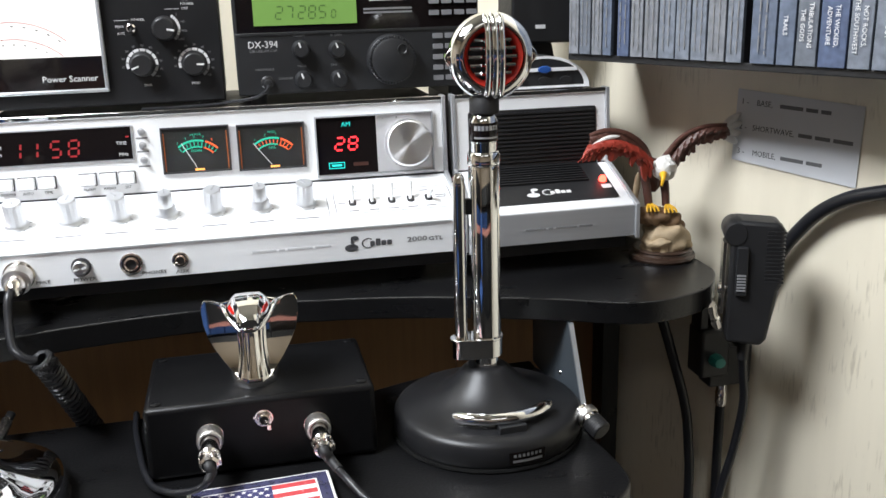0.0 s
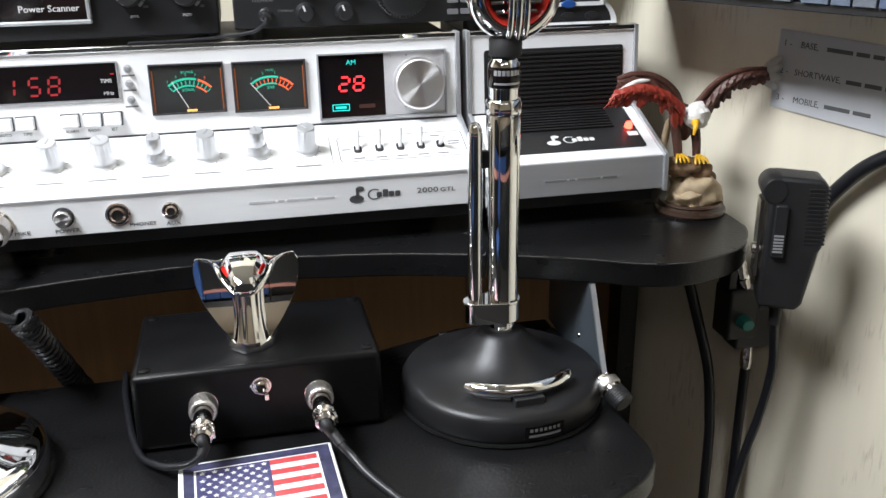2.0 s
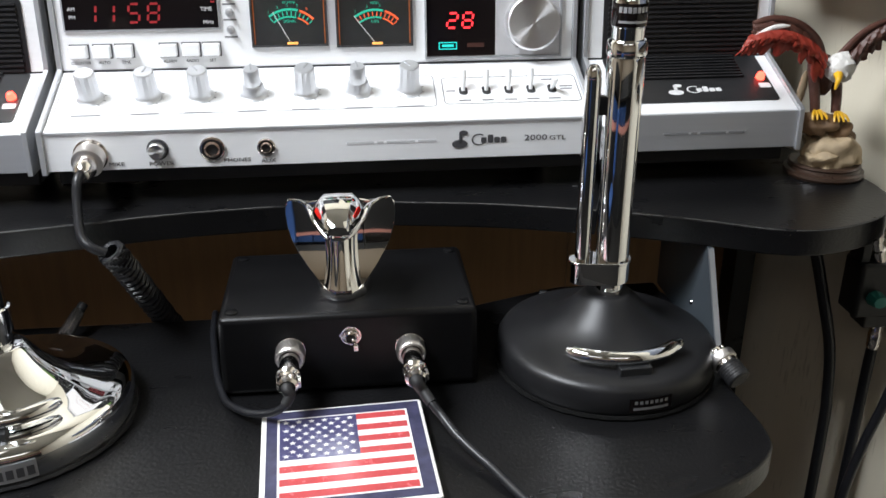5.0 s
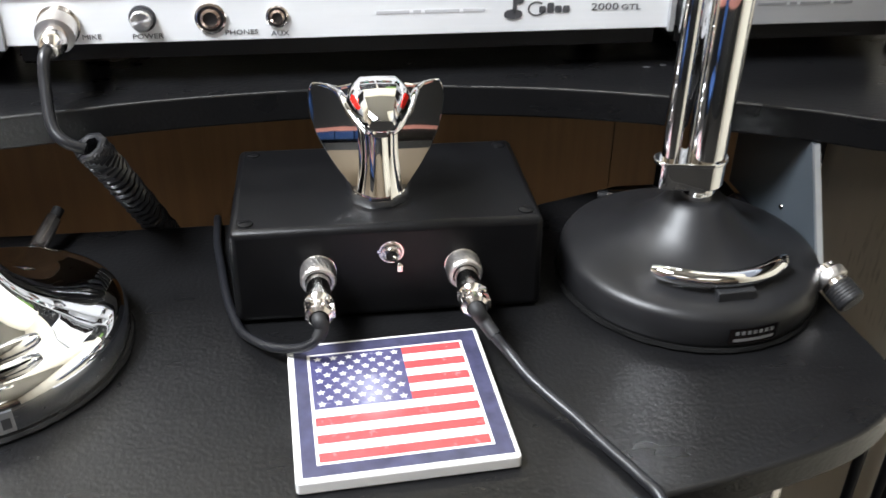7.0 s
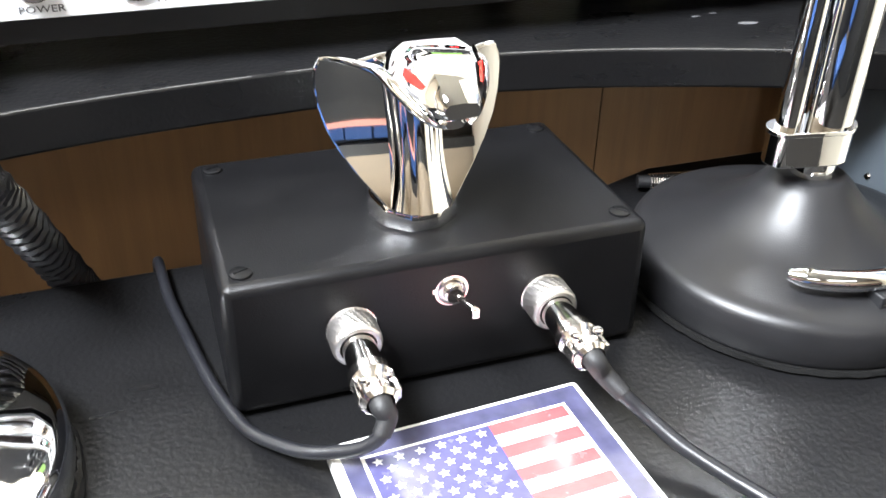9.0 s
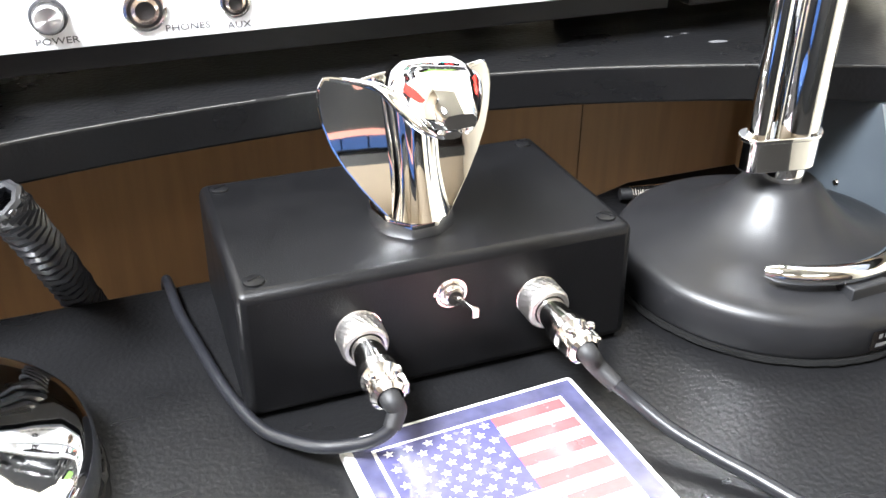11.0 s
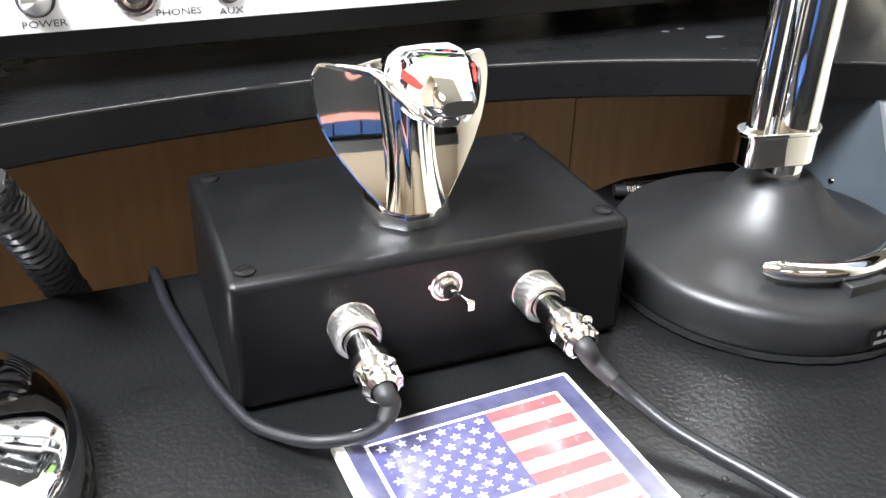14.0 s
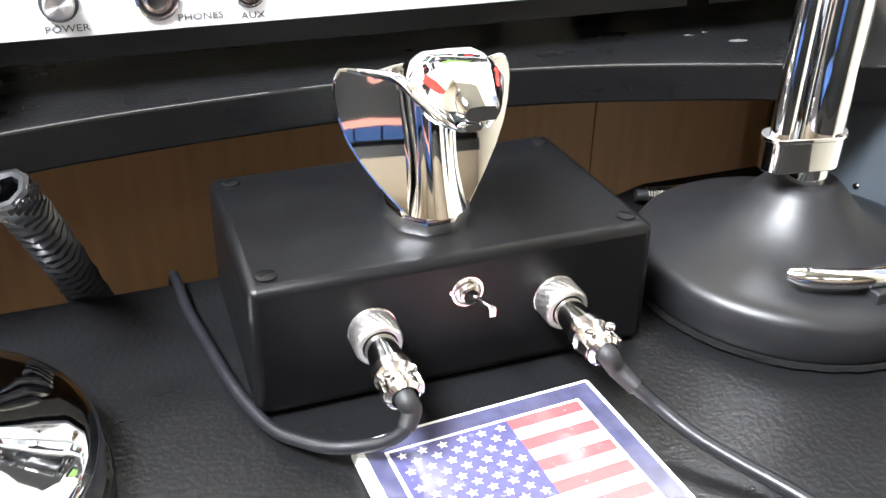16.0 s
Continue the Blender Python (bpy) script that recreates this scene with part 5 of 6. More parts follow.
    left = [(-0.016, -0.002, 0.094), (-0.026, -0.004, 0.1145), (-0.046, -0.007, 0.1290), (-0.068, -0.009, 0.1335), (-0.084, -0.010, 0.1300)]
    add_tube(bm, smooth_path([P(*q) for q in left], 8), lambda t: 0.0046 * (1 - 0.55 * t), 12, 0.75)
    sheet(left, [(-0.018, -0.004, 0.084), (-0.033, -0.008, 0.1040), (-0.052, -0.010, 0.1170), (-0.070, -0.011, 0.1230), (-0.086, -0.011, 0.1230)], 0.003, 11, 0.10, 3)
    right = [(-0.006, 0.0, 0.096), (0.0130, -0.003, 0.1195), (0.034, -0.007, 0.1305), (0.058, -0.010, 0.1320)]
    add_tube(bm, smooth_path([P(*q) for q in right], 8), lambda t: 0.0044 * (1 - 0.4 * t), 12, 0.75)
    sheet(right, [(0.002, 0.002, 0.082), (0.0200, -0.002, 0.1020), (0.040, -0.006, 0.1150), (0.063, -0.010, 0.1205)], 0.003, 12, 0.14, 5)
    sheet([(0.002, -0.004, 0.100), (0.018, -0.006, 0.1205), (0.036, -0.009, 0.1300), (0.056, -0.012, 0.1310)], [(0.006, -0.003, 0.094), (0.021, -0.006, 0.1125), (0.038, -0.009, 0.1235), (0.058, -0.012, 0.1265)], 0.003, 16, 0.10, 6)
    done(2)
    # red underfeathers in two ragged tiers
    sheet([(-0.020, -0.009, 0.104), (-0.036, -0.011, 0.1165), (-0.056, -0.013, 0.1250), (-0.074, -0.014, 0.1255), (-0.088, -0.014, 0.1210)], [(-0.020, -0.009, 0.080), (-0.041, -0.011, 0.0990), (-0.063, -0.013, 0.1085), (-0.084, -0.014, 0.1060), (-0.098, -0.014, 0.1060)], 0.004, 13, 0.24, 8)
    sheet([(-0.020, -0.013, 0.104), (-0.036, -0.015, 0.1165), (-0.056, -0.017, 0.1250), (-0.074, -0.018, 0.1255), (-0.088, -0.018, 0.1210)], [(-0.021, -0.013, 0.092), (-0.040, -0.015, 0.1080), (-0.060, -0.017, 0.1160), (-0.079, -0.018, 0.1150), (-0.093, -0.018, 0.1135)], 0.003, 17, 0.18, 9)
    done(3)
    # pale leading edge and wing tips
    for k in range(4):
        way = Vector((0.75, -0.05, 0.48 - 0.32 * k)).normalized()
        add_ball(bm, P(0.056, -0.010 + 0.001 * k, 0.1325 - 0.003 * k) + way * 0.008, (0.0040, 0.0013, 0.0118), Matrix((way.cross(Vector((0, -1, 0))).normalized(), Vector((0, 1, 0)), way)).transposed().to_4x4(), 10, 8)
    add_tube(bm, smooth_path([P(-0.056, -0.0150, 0.1285), P(-0.070, -0.0155, 0.1275), P(-0.082, -0.0155, 0.1215), P(-0.092, -0.0150, 0.1130)], 6), lambda t: 0.0024 * (1 - 0.5 * t) * min(1.0, 0.25 + 4 * t), 10, 0.8)
    add_ball(bm, P(-0.0065, -0.010, 0.0935), (0.0120, 0.0112, 0.0115), None, 26, 16, 0.0026, 330)
    add_ball(bm, P(-0.0030, -0.006, 0.0890), (0.0105, 0.0105, 0.0085), None, 24, 12, 0.0026, 330)
    done(4)
    add_tube(bm, smooth_path([P(-0.0115, -0.019, 0.0895), P(-0.0140, -0.0250, 0.0870), P(-0.0160, -0.0260, 0.0795)], 6), lambda t: 0.0038 * (1 - 0.75 * t), 12)
    for foot_x, foot_z in ((-0.0180, 0.0555), (0.0010, 0.0530)):
        for k in range(4):
            add_tube(bm, smooth_path([P(foot_x, -0.004, foot_z + 0.002), P(foot_x + 0.0032 * (k - 1.5), -0.0110, foot_z), P(foot_x + 0.0042 * (k - 1.5), -0.0145, foot_z - 0.004)], 4), lambda t: 0.0017 * (1 - 0.5 * t), 8)
    done(5)
    add_ball(bm, P(-0.0270, 0.006, 0.0730), (0.0034, 0.0030, 0.0150), pose(0, 0, 0, 0, 6, 0), 12, 10)
    done(1)
    bm.faces.ensure_lookup_table()
    start = 0
    for end, mat in marks:
        for f in bm.faces[start:end]:
            f.material_index = mat
        start = end
    ob = part("eagle_figurine", bm, [WALNUT, ROCK, FEATHER, FEATHER_RED, FEATHER_WHITE, BEAK, ROCK_BROWN])
    return tagged(ob, "painted eagle figurine landing on a rock, wings raised", "figurine")


bird_figurine()

# ---- instruments on top of the radio ----
TY = 0.235
TOP = face_of((TY, 0.0), (TY, 1.0))


def round_knob(x, z, r, h, turn, parent, white=True, mat=None):
    m = spot(TOP, x, z)
    k = part("knob", lathe([(r * 1.10, 0.0), (r * 1.05, h * 0.35), (r, h * 0.4), (r * 0.94, h * 0.92), (r * 0.84, h), (0, h)], m, 40), mat or PLASTIC, parent, "round black knob")
    if white:
        part("pointer", add_box(bmesh.new(), (-0.0008, r * 0.25, h), (0.0008, r * 0.90, h + 0.0003), m @ pose(0, 0, 0, 0, 0, turn)), WHITE_INK, k)
    return k


watt = thing("power_meter", "black power meter with a large backlit white dial", "meter", (-0.12, 0.30, 0.262))
part("case", box((-0.2650, TY, 0.2695), (-0.0118, 0.40, 0.4000)), BLACK_PAINT, watt, bevel=0.0015)
for x in (-0.25, -0.03):
    for y in (0.25, 0.38):
        part("foot", lathe([(0, 0), (0.008, 0), (0.008, 0.0085), (0, 0.0085)], pose(x, y, 0.262), 16), RUBBER, watt)
bez = part("bezel", frame_ring(TOP, -0.2560, 0.2865, -0.1200, 0.3930, 0.0035, 0.0, 0.0055), SILVER_DULL, watt, "raised silver bezel", bevel=0.0012)
part("meter_face", slab(TOP, -0.2560, 0.3160, -0.1200, 0.3930, 0.0, 0.0016), METER_WHITE, watt, "backlit white dial")
part("lower_band", slab(TOP, -0.2560, 0.2865, -0.1200, 0.3160, 0.0, 0.0020), GLASS_BLACK, watt)
lettering("Power Scanner", 0.0078, WHITE_INK, watt, spot(TOP, -0.1500, 0.2960, 0.0022), 1.02)
mm = spot(TOP, 0, 0)
RED_SCALE = glow("red_printed_scale", (0.60, 0.12, 0.14), 0.45)
part("scale_arc", arc_band(-0.1960, 0.2780, 0.0700, 0.0706, 48, 130, 0.0018, mm, 24), RED_SCALE, watt)
part("scale_arc", arc_band(-0.1960, 0.2690, 0.0640, 0.0646, 48, 130, 0.0018, mm, 24), RED_SCALE, watt)
bm = bmesh.new()
for k in range(9):
    a = radians(52 + 9 * k)
    add_box(bm, (-0.0012, 0.0660, 0.0018), (0.0012, 0.0672, 0.0020), mm @ Matrix.Translation((-0.1960, 0.2780, 0)) @ Matrix.Rotation(a - math.pi / 2, 4, "Z"))
    add_box(bm, (-0.0010, 0.0590, 0.0018), (0.0010, 0.0600, 0.0020), mm @ Matrix.Translation((-0.1960, 0.2690, 0)) @ Matrix.Rotation(a - math.pi / 2, 4, "Z"))
part("scale_figures", bm, GREY_INK, watt)
for x, z, turn, a0, a1 in ((-0.0852, 0.3066, 112, -55, 200), (-0.0381, 0.3056, -92, -55, 200), (-0.0620, 0.3385, -100, -50, 60)):
    round_knob(x, z, 0.0105, 0.0130, turn, watt)
    for k in range(10):
        q0, q1 = a0 + (a1 - a0) * k / 10, a0 + (a1 - a0) * (k + 0.86) / 10
        part("dial_band", arc_band(x, z, 0.0120, 0.0145, q0, q1, 0.0001, mm, 3), WHITE_INK if k > 1 else GREY_INK, watt)
    for k in range(10 if z < 0.33 else 4):
        a = radians(a1 - (a1 - a0) * (k + 0.5) / (10 if z < 0.33 else 4))
        word = str(10 * k + 10) if z < 0.33 else ("5", "100", "1000", "5000")[k]
        lettering(word, 0.0030, GREY_INK, watt, spot(TOP, x + 0.0175 * math.cos(a), z + 0.0172 * math.sin(a), 0.0002))
tg = part("toggle_nut", lathe([(0.0042, 0.0), (0.0042, 0.0018), (0.0028, 0.0030), (0.0026, 0.0006)], spot(TOP, -0.0917, 0.3397), 20), NICKEL, watt)
part("lever", lathe([(0, 0), (0.0012, 0), (0.0017, 0.0095), (0, 0.0105)], spot(TOP, -0.0917, 0.3397) @ pose(0, 0, 0, 25), 12), PLASTIC, tg)
for word, x, z in (("POWER", -0.0850, 0.3470), ("PEAK", -0.1015, 0.3412), ("AVG", -0.1010, 0.3350), ("SWR", -0.0820, 0.2870), ("MOD", -0.0380, 0.2870), ("MOD", -0.0420, 0.3645), ("POWER", -0.0395, 0.3600), ("OFF", -0.0420, 0.3560)):
    lettering(word, 0.0034, WHITE_INK, watt, spot(TOP, x, z, 0.0002))
part("legend_line", slab(TOP, -0.1060, 0.3466, -0.0930, 0.3470, 0.0, 0.0002), WHITE_INK, watt)
part("legend_line", slab(TOP, -0.0600, 0.3556, -0.0470, 0.3560, 0.0, 0.0002), WHITE_INK, watt)

rx = thing("shortwave_receiver", "charcoal shortwave receiver with a green display", "radio", (0.12, 0.30, 0.262))
part("case", box((0.0010, TY + 0.004, 0.2720), (0.2420, 0.40, 0.3850)), DARK_CASE, rx, bevel=0.0015)
part("lower_panel", slab(TOP, 0.0010, 0.2725, 0.2420, 0.3310, -0.005, 0.0), DARK_CASE, rx, bevel=0.0012)
part("upper_panel", slab(TOP, 0.0040, 0.3310, 0.2400, 0.3820, -0.006, -0.0025), GLASS_BLACK, rx, "glossy black upper panel")
part("panel_lip", slab(TOP, 0.0060, 0.3285, 0.2400, 0.3312, 0.0, 0.0010), DARK_CASE, rx, bevel=0.0004)
for x in (0.02, 0.22):
    for y in (0.25, 0.38):
        part("foot", lathe([(0, 0), (0.008, 0), (0.008, 0.011), (0, 0.011)], pose(x, y, 0.262), 16), RUBBER, rx)
lcd = part("display", slab(TOP, 0.0200, 0.3375, 0.1190, 0.3760, -0.0025, -0.0012), LCD, rx, "green backlit display")
for i, ch in enumerate("27285"):
    segment_digit(ch, 0.0445 + 0.0098 * i + (0.002 if i > 1 else 0), 0.3492, 0.0062, 0.0115, 0.0011, TOP, -0.0011, LCD_INK, lcd)
segment_digit("0", 0.0965, 0.3470, 0.0040, 0.0070, 0.0009, TOP, -0.0011, LCD_INK, lcd)
lettering("DX-394", 0.0092, WHITE_INK, rx, spot(TOP, 0.0270, 0.3198, 0.0002), 0.95)
lettering("LSB-USB-AM-CW", 0.0035, GREY_INK, rx, spot(TOP, 0.0270, 0.3140, 0.0002))
for word, x, z in (("VOLUME", 0.0620, 0.3275), ("RF GAIN", 0.0975, 0.3272), ("HEADPHONE", 0.0270, 0.2965), ("FINE", 0.0940, 0.2985), ("MODE", 0.0630, 0.2985), ("STAND BY", 0.0465, 0.2872)):
    lettering(word, 0.0030, GREY_INK, rx, spot(TOP, x, z, 0.0002))
for x, z in ((0.0627, 0.3148), (0.0981, 0.3134), (0.0636, 0.2856), (0.0982, 0.2851)):
    round_knob(x, z, 0.0078, 0.0120, 20, rx, True, DARK_CASE)
big = round_knob(0.1510, 0.3015, 0.0225, 0.0150, 0, rx, False, DARK_CASE)
part("finger_dimple", lathe([(0, 0.0004), (0.0034, 0.0006), (0.0046, 0.0020), (0.0052, 0.0)], spot(TOP, 0.1600, 0.3120, 0.0148), 20), PLASTIC, big)
bm = bmesh.new()
for k in range(48):
    a = 2 * math.pi * k / 48
    add_box(bm, (0.0210, -0.0005, 0.0060), (0.0232, 0.0005, 0.0140), spot(TOP, 0.1510, 0.3015) @ Matrix.Rotation(a, 4, "Z"))
part("knurl", bm, DARK_CASE, big)
part("headphone_jack", lathe([(0.0062, 0), (0.0062, 0.003), (0.0048, 0.004), (0.0040, 0.004)], spot(TOP, 0.0288, 0.2845), 24), PLASTIC, rx)
keyb = mesh_of("key", prism(rounded(0.0100, 0.0048, 0.0008, 3), 0.0, 0.0022, FLAT), material("grey_key", (0.20, 0.20, 0.21), 0.5))
for i in range(5):
    for j in range(4):
        link("key", keyb, rx, "", spot(TOP, 0.1985 + 0.0125 * j, 0.2815 + 0.0103 * i))
for j in range(4):
    for z in (0.3450, 0.3560):
        link("key", keyb, rx, "", spot(TOP, 0.1960 + 0.0128 * j, z, -0.0025))
part("brand_bar", slab(TOP, 0.1320, 0.3580, 0.1680, 0.3615, -0.0025, -0.0022), WHITE_INK, rx)
for z in (0.3495, 0.3460):
    part("legend_bar", slab(TOP, 0.1260, z, 0.1740, z + 0.0018, -0.0025, -0.0022), GREY_INK, rx)
hp = thing("headphone_lead", "thin black lead plugged into the receiver", "cable", (0.0, 0.22, 0.262))
part("plug", lathe([(0, 0.018), (0.0036, 0.017), (0.0040, 0.010), (0.0040, 0.0), (0, 0.0)], spot(TOP, 0.0288, 0.2845, 0.003), 20), PLASTIC, hp)
part("lead", tube([(0.0288, 0.2160, 0.2840), (0.0270, 0.2110, 0.2800), (0.0180, 0.2130, 0.2735), (0.0040, 0.2200, 0.2700), (-0.0080, 0.2240, 0.2690), (-0.0200, 0.2300, 0.2665), (-0.06, 0.2320, 0.2650), (-0.09, 0.2320, 0.2650)], 0.0016, 8), CABLE, hp)

clockbox = thing("arched_console", "small arched console with silver rim and blue oval", "console", (0.307, 0.25, 0.262))
arch = [(0.2560, 0.2665)] + [(0.3060 + 0.0500 * math.cos(radians(180 - 180 * k / 24)), 0.2665 + 0.0325 * math.sin(radians(180 - 180 * k / 24))) for k in range(25)]
arch = arch[1:]
part("body", prism(arch, 0.2245, 0.2600, FRONT), DARK_CASE, clockbox, bevel=0.001)
inner = [(0.3060 + (x - 0.3060) * 0.88, 0.2690 + (z - 0.2665) * 0.84) for x, z in arch]
bm = bmesh.new()
o_, i_ = [bm.verts.new((x, 0.2235, z)) for x, z in arch], [bm.verts.new((x, 0.2235, z)) for x, z in inner]
for k in range(len(arch)):
    j = (k + 1) % len(arch)
    bm.faces.new((o_[k], o_[j], i_[j], i_[k]))
part("rim", bm, SILVER, clockbox, "silver rim")
part("base", box((0.262, 0.226, 0.2620), (0.350, 0.258, 0.2675)), DARK_CASE, clockbox)
part("cross_band", box((0.2700, 0.2225, 0.2835), (0.3420, 0.2240, 0.2870)), SILVER, clockbox)
part("badge", lathe([(0, 0.002), (0.0062, 0.0018), (0.0072, 0.0006), (0.0072, 0)], pose(0.3067, 0.2225, 0.2855) @ pose(0, 0, 0, 90) @ Matrix.Diagonal((1, 0.5, 1, 1)), 32), material("blue_badge", (0.02, 0.08, 0.30), 0.3), clockbox, "blue oval badge")
for x in (0.2830, 0.3065, 0.3300):
    part("button", lathe([(0, 0.002), (0.0064, 0.0014), (0.0068, 0)], pose(x, 0.2230, 0.2745) @ pose(0, 0, 0, 90) @ Matrix.Diagonal((1, 0.55, 1, 1)), 28), PLASTIC, clockbox)

spk2 = thing("small_speaker", "small black speaker on a dark stand", "speaker", (0.325, 0.31, 0.262))
part("case", box((0.2900, 0.2800, 0.3080), (0.3665, 0.3350, 0.4200)), PLASTIC, spk2, bevel=0.003)
part("stand", prism([(0.300, 0.2620), (0.350, 0.2620), (0.340, 0.3090), (0.312, 0.3090)], 0.296, 0.325, FRONT), PLASTIC, spk2, bevel=0.002)
part("brand_bar", box((0.3160, 0.2792, 0.3235), (0.3270, 0.2800, 0.3275)), WHITE_INK, spk2)

# ---- panelled wall: books, note, cables ----
shelf2 = thing("wall_shelf", "black wall-mounted shelf under a row of books", "shelf", tuple(on_wall(0.0, 0.05, 0.297)))
wt = lambda s, off, z: on_wall(s, off, z)
def wall_box(s0, s1, o0, o1, z0, z1):
    bm = bmesh.new()
    m = Matrix.Translation(W0) @ Matrix((-WT, -WN, Vector((0, 0, 1)))).transposed().to_4x4()
    return add_box(bm, (-s1, o0, z0), (-s0, o1, z1), m)
part("board", wall_box(-0.55, 0.182, 0.0, 0.1005, 0.2945, 0.3010), PLASTIC, shelf2, bevel=0.001)
part("backboard", wall_box(-0.55, 0.182, 0.0, 0.006, 0.3010, 0.52), PLASTIC, shelf2)
BOOKS = [material("book_spine", c, 0.35, 0, 0.6, 130, 0.05, 300) for c in ((0.115, 0.14, 0.19), (0.17, 0.19, 0.225), (0.085, 0.11, 0.18), (0.19, 0.20, 0.22), (0.13, 0.145, 0.17))]
BLOCK = material("book_block", (0.03, 0.03, 0.035), 0.5)
rng = random.Random(11)
s, i = 0.178, 0
gap_at = (4, 12)
while s > -0.50:
    w = rng.choice((0.0120, 0.0140, 0.0155)) if i < 6 else rng.choice((0.0165, 0.0190, 0.0215, 0.0240))
    if i in gap_at:
        s -= 0.006
    h = 0.190 + rng.uniform(-0.002, 0.002)
    bk = thing("book", "slim book with a blue-grey spine and pale lettering", "book", tuple(on_wall(s - w / 2, 0.05, 0.301)), "books on the wall shelf")
    part("block", wall_box(s - w + 0.0008, s - 0.0008, 0.008, 0.100, 0.3012, 0.301 + h - 0.002), BLOCK, bk)
    part("spine", wall_box(s - w + 0.0006, s - 0.0006, 0.100, 0.1035 + rng.uniform(0, 0.001), 0.3011, 0.301 + h), BOOKS[rng.randrange(5)], bk, bevel=0.0006)
    m = wall_face(on_wall(s - w / 2, 0.1052, 0.345), -WN) @ pose(0, 0, 0, 0, 0, -90)
    if 13 <= i <= 17:
        lines = (("TRAILS",), ("TRIBULATIONS", "THE GODS"), ("THE WICKED,", "ADVENTURE"), ("NOT ROCKS,", "THE SOUTHWEST"), ("BUGGY",))[i - 13]
        for k, line in enumerate(lines):
            lettering(line, 0.0054, WHITE_INK, bk, m @ pose(0.012, (0.0034 - 0.0068 * k) if len(lines) > 1 else 0.0, 0.0003), 0.95)
    else:
        for off in ((0.0,) if w < 0.014 else (-0.0030, 0.0030)):
            x = -0.030 + rng.uniform(0, 0.012)
            n = 0
            while x < 0.034 and n < 6:
                ww = rng.uniform(0.006, 0.016)
                part("title_bar", add_box(bmesh.new(), (x, off - 0.0006, 0), (min(x + ww, 0.036), off + 0.0006, 0.0002), m), GREY_INK, bk)
                x += ww + 0.0022
                n += 1
    s -= w + 0.0006
    i += 1

GREY_BAR = material("dark_grey_print", (0.12, 0.12, 0.125), 0.7)
note = thing("paper_note", "printed white paper note taped to the panelled wall", "note", tuple(on_wall(-0.02, 0.0, 0.19)))
nm = wall_face(on_wall(-0.0175, 0.0012, 0.2265), -WN) @ pose(0, 0, 0, 0, 0, -2.0)
part("sheet", prism([(-0.0655, -0.0330), (0.0655, -0.0385), (0.0650, 0.0350), (-0.0650, 0.0375)], 0.0, 0.0003, lambda u, v, d: nm @ Vector((u, v, d))), PAPER, note)
for k, (num, word, bars) in enumerate((("1 -", "BASE,", ((-0.018, 0.006), (0.009, 0.021), (0.024, 0.034))), ("2 -", "SHORTWAVE,", ((0.004, 0.018), (0.021, 0.036), (0.039, 0.058))), ("3 -", "MOBILE,", ((-0.012, 0.012), (0.015, 0.031))))):
    v = 0.0255 - 0.0245 * k
    lettering(num, 0.0080, INK, note, nm @ pose(-0.0560, v, 0.0004))
    lettering(word, 0.0080, INK, note, nm @ pose(-0.0480 + 0.0023 * len(word) + 0.002, v, 0.0004), 0.9)
    for a0, a1 in bars:
        part("word_bar", add_box(bmesh.new(), (a0, v - 0.0020, 0.0003), (a1, v + 0.0016, 0.0004), nm), GREY_BAR, note)

hm = thing("hand_microphone", "black hand-held microphone hung on the shelf end", "microphone", (0.418, 0.005, 0.057))
hmm = pose(0.4385, 0.0340, 0.1055, 0, 0, -24) @ Matrix.Diagonal((0.90, 1.0, 0.985, 1))
body = [(-0.0215, -0.0560), (0.0130, -0.0585), (0.0185, -0.0520), (0.0260, -0.0050), (0.0290, 0.0000), (0.0290, 0.0520), (0.0230, 0.0585), (-0.0160, 0.0605), (-0.0215, 0.0560)]
part("body", prism(body, -0.0160, 0.0160, lambda u, v, d: hmm @ Vector((u, d, v))), PLASTIC, hm, bevel=0.004)
part("top_roll", lathe([(0, -0.017), (0.010, -0.017), (0.0115, -0.015), (0.0115, 0.015), (0.010, 0.017), (0, 0.017)], hmm @ pose(-0.0170, 0, 0.0480) @ pose(0, 0, 0, 90), 24), PLASTIC, hm)
tk = part("talk_key", prism(rounded(0.0110, 0.0460, 0.002), -0.0205, -0.0150, lambda u, v, d: hmm @ Vector((u - 0.0100, d, v + 0.0140))), DARK_CASE, hm, "ribbed push-to-talk key", bevel=0.001)
for k in range(6):
    part("key_rib", box((-0.0145, -0.0215, -0.0040 + 0.0028 * k), (-0.0060, -0.0200, -0.0026 + 0.0028 * k), hmm), SILVER_DULL, tk)
for k in range(14):
    part("grille_rib", box((0.0120, -0.0165, 0.0030 + 0.0036 * k), (0.0300, 0.0165, 0.0046 + 0.0036 * k), hmm), PLASTIC, hm)
part("front_plate", prism([(0.0150, -0.0500), (0.0190, -0.0500), (0.0275, -0.0030), (0.0235, -0.0030)], -0.0120, 0.0168, lambda u, v, d: hmm @ Vector((u, d, v))), SILVER_DULL, hm, "grey front plate")
part("cord_boot", lathe([(0, 0), (0.0065, 0), (0.0055, -0.022), (0, -0.022)], hmm @ pose(-0.001, 0, -0.0560), 20), RUBBER, hm)
part("cord", tube([hmm @ Vector((-0.001, 0, -0.074)), (0.4430, 0.040, 0.012), (0.4500, 0.047, -0.025), (0.4460, 0.052, -0.075), (0.4360, 0.055, -0.125), (0.427, 0.057, -0.20), (0.42, 0.058, -0.40)], 0.0042, 12), CABLE, hm)
clip = part("hanging_clip", box((-0.0275, -0.0100, -0.0300), (-0.0245, 0.0100, 0.0380), hmm), NICKEL, hm, "metal hanging clip")
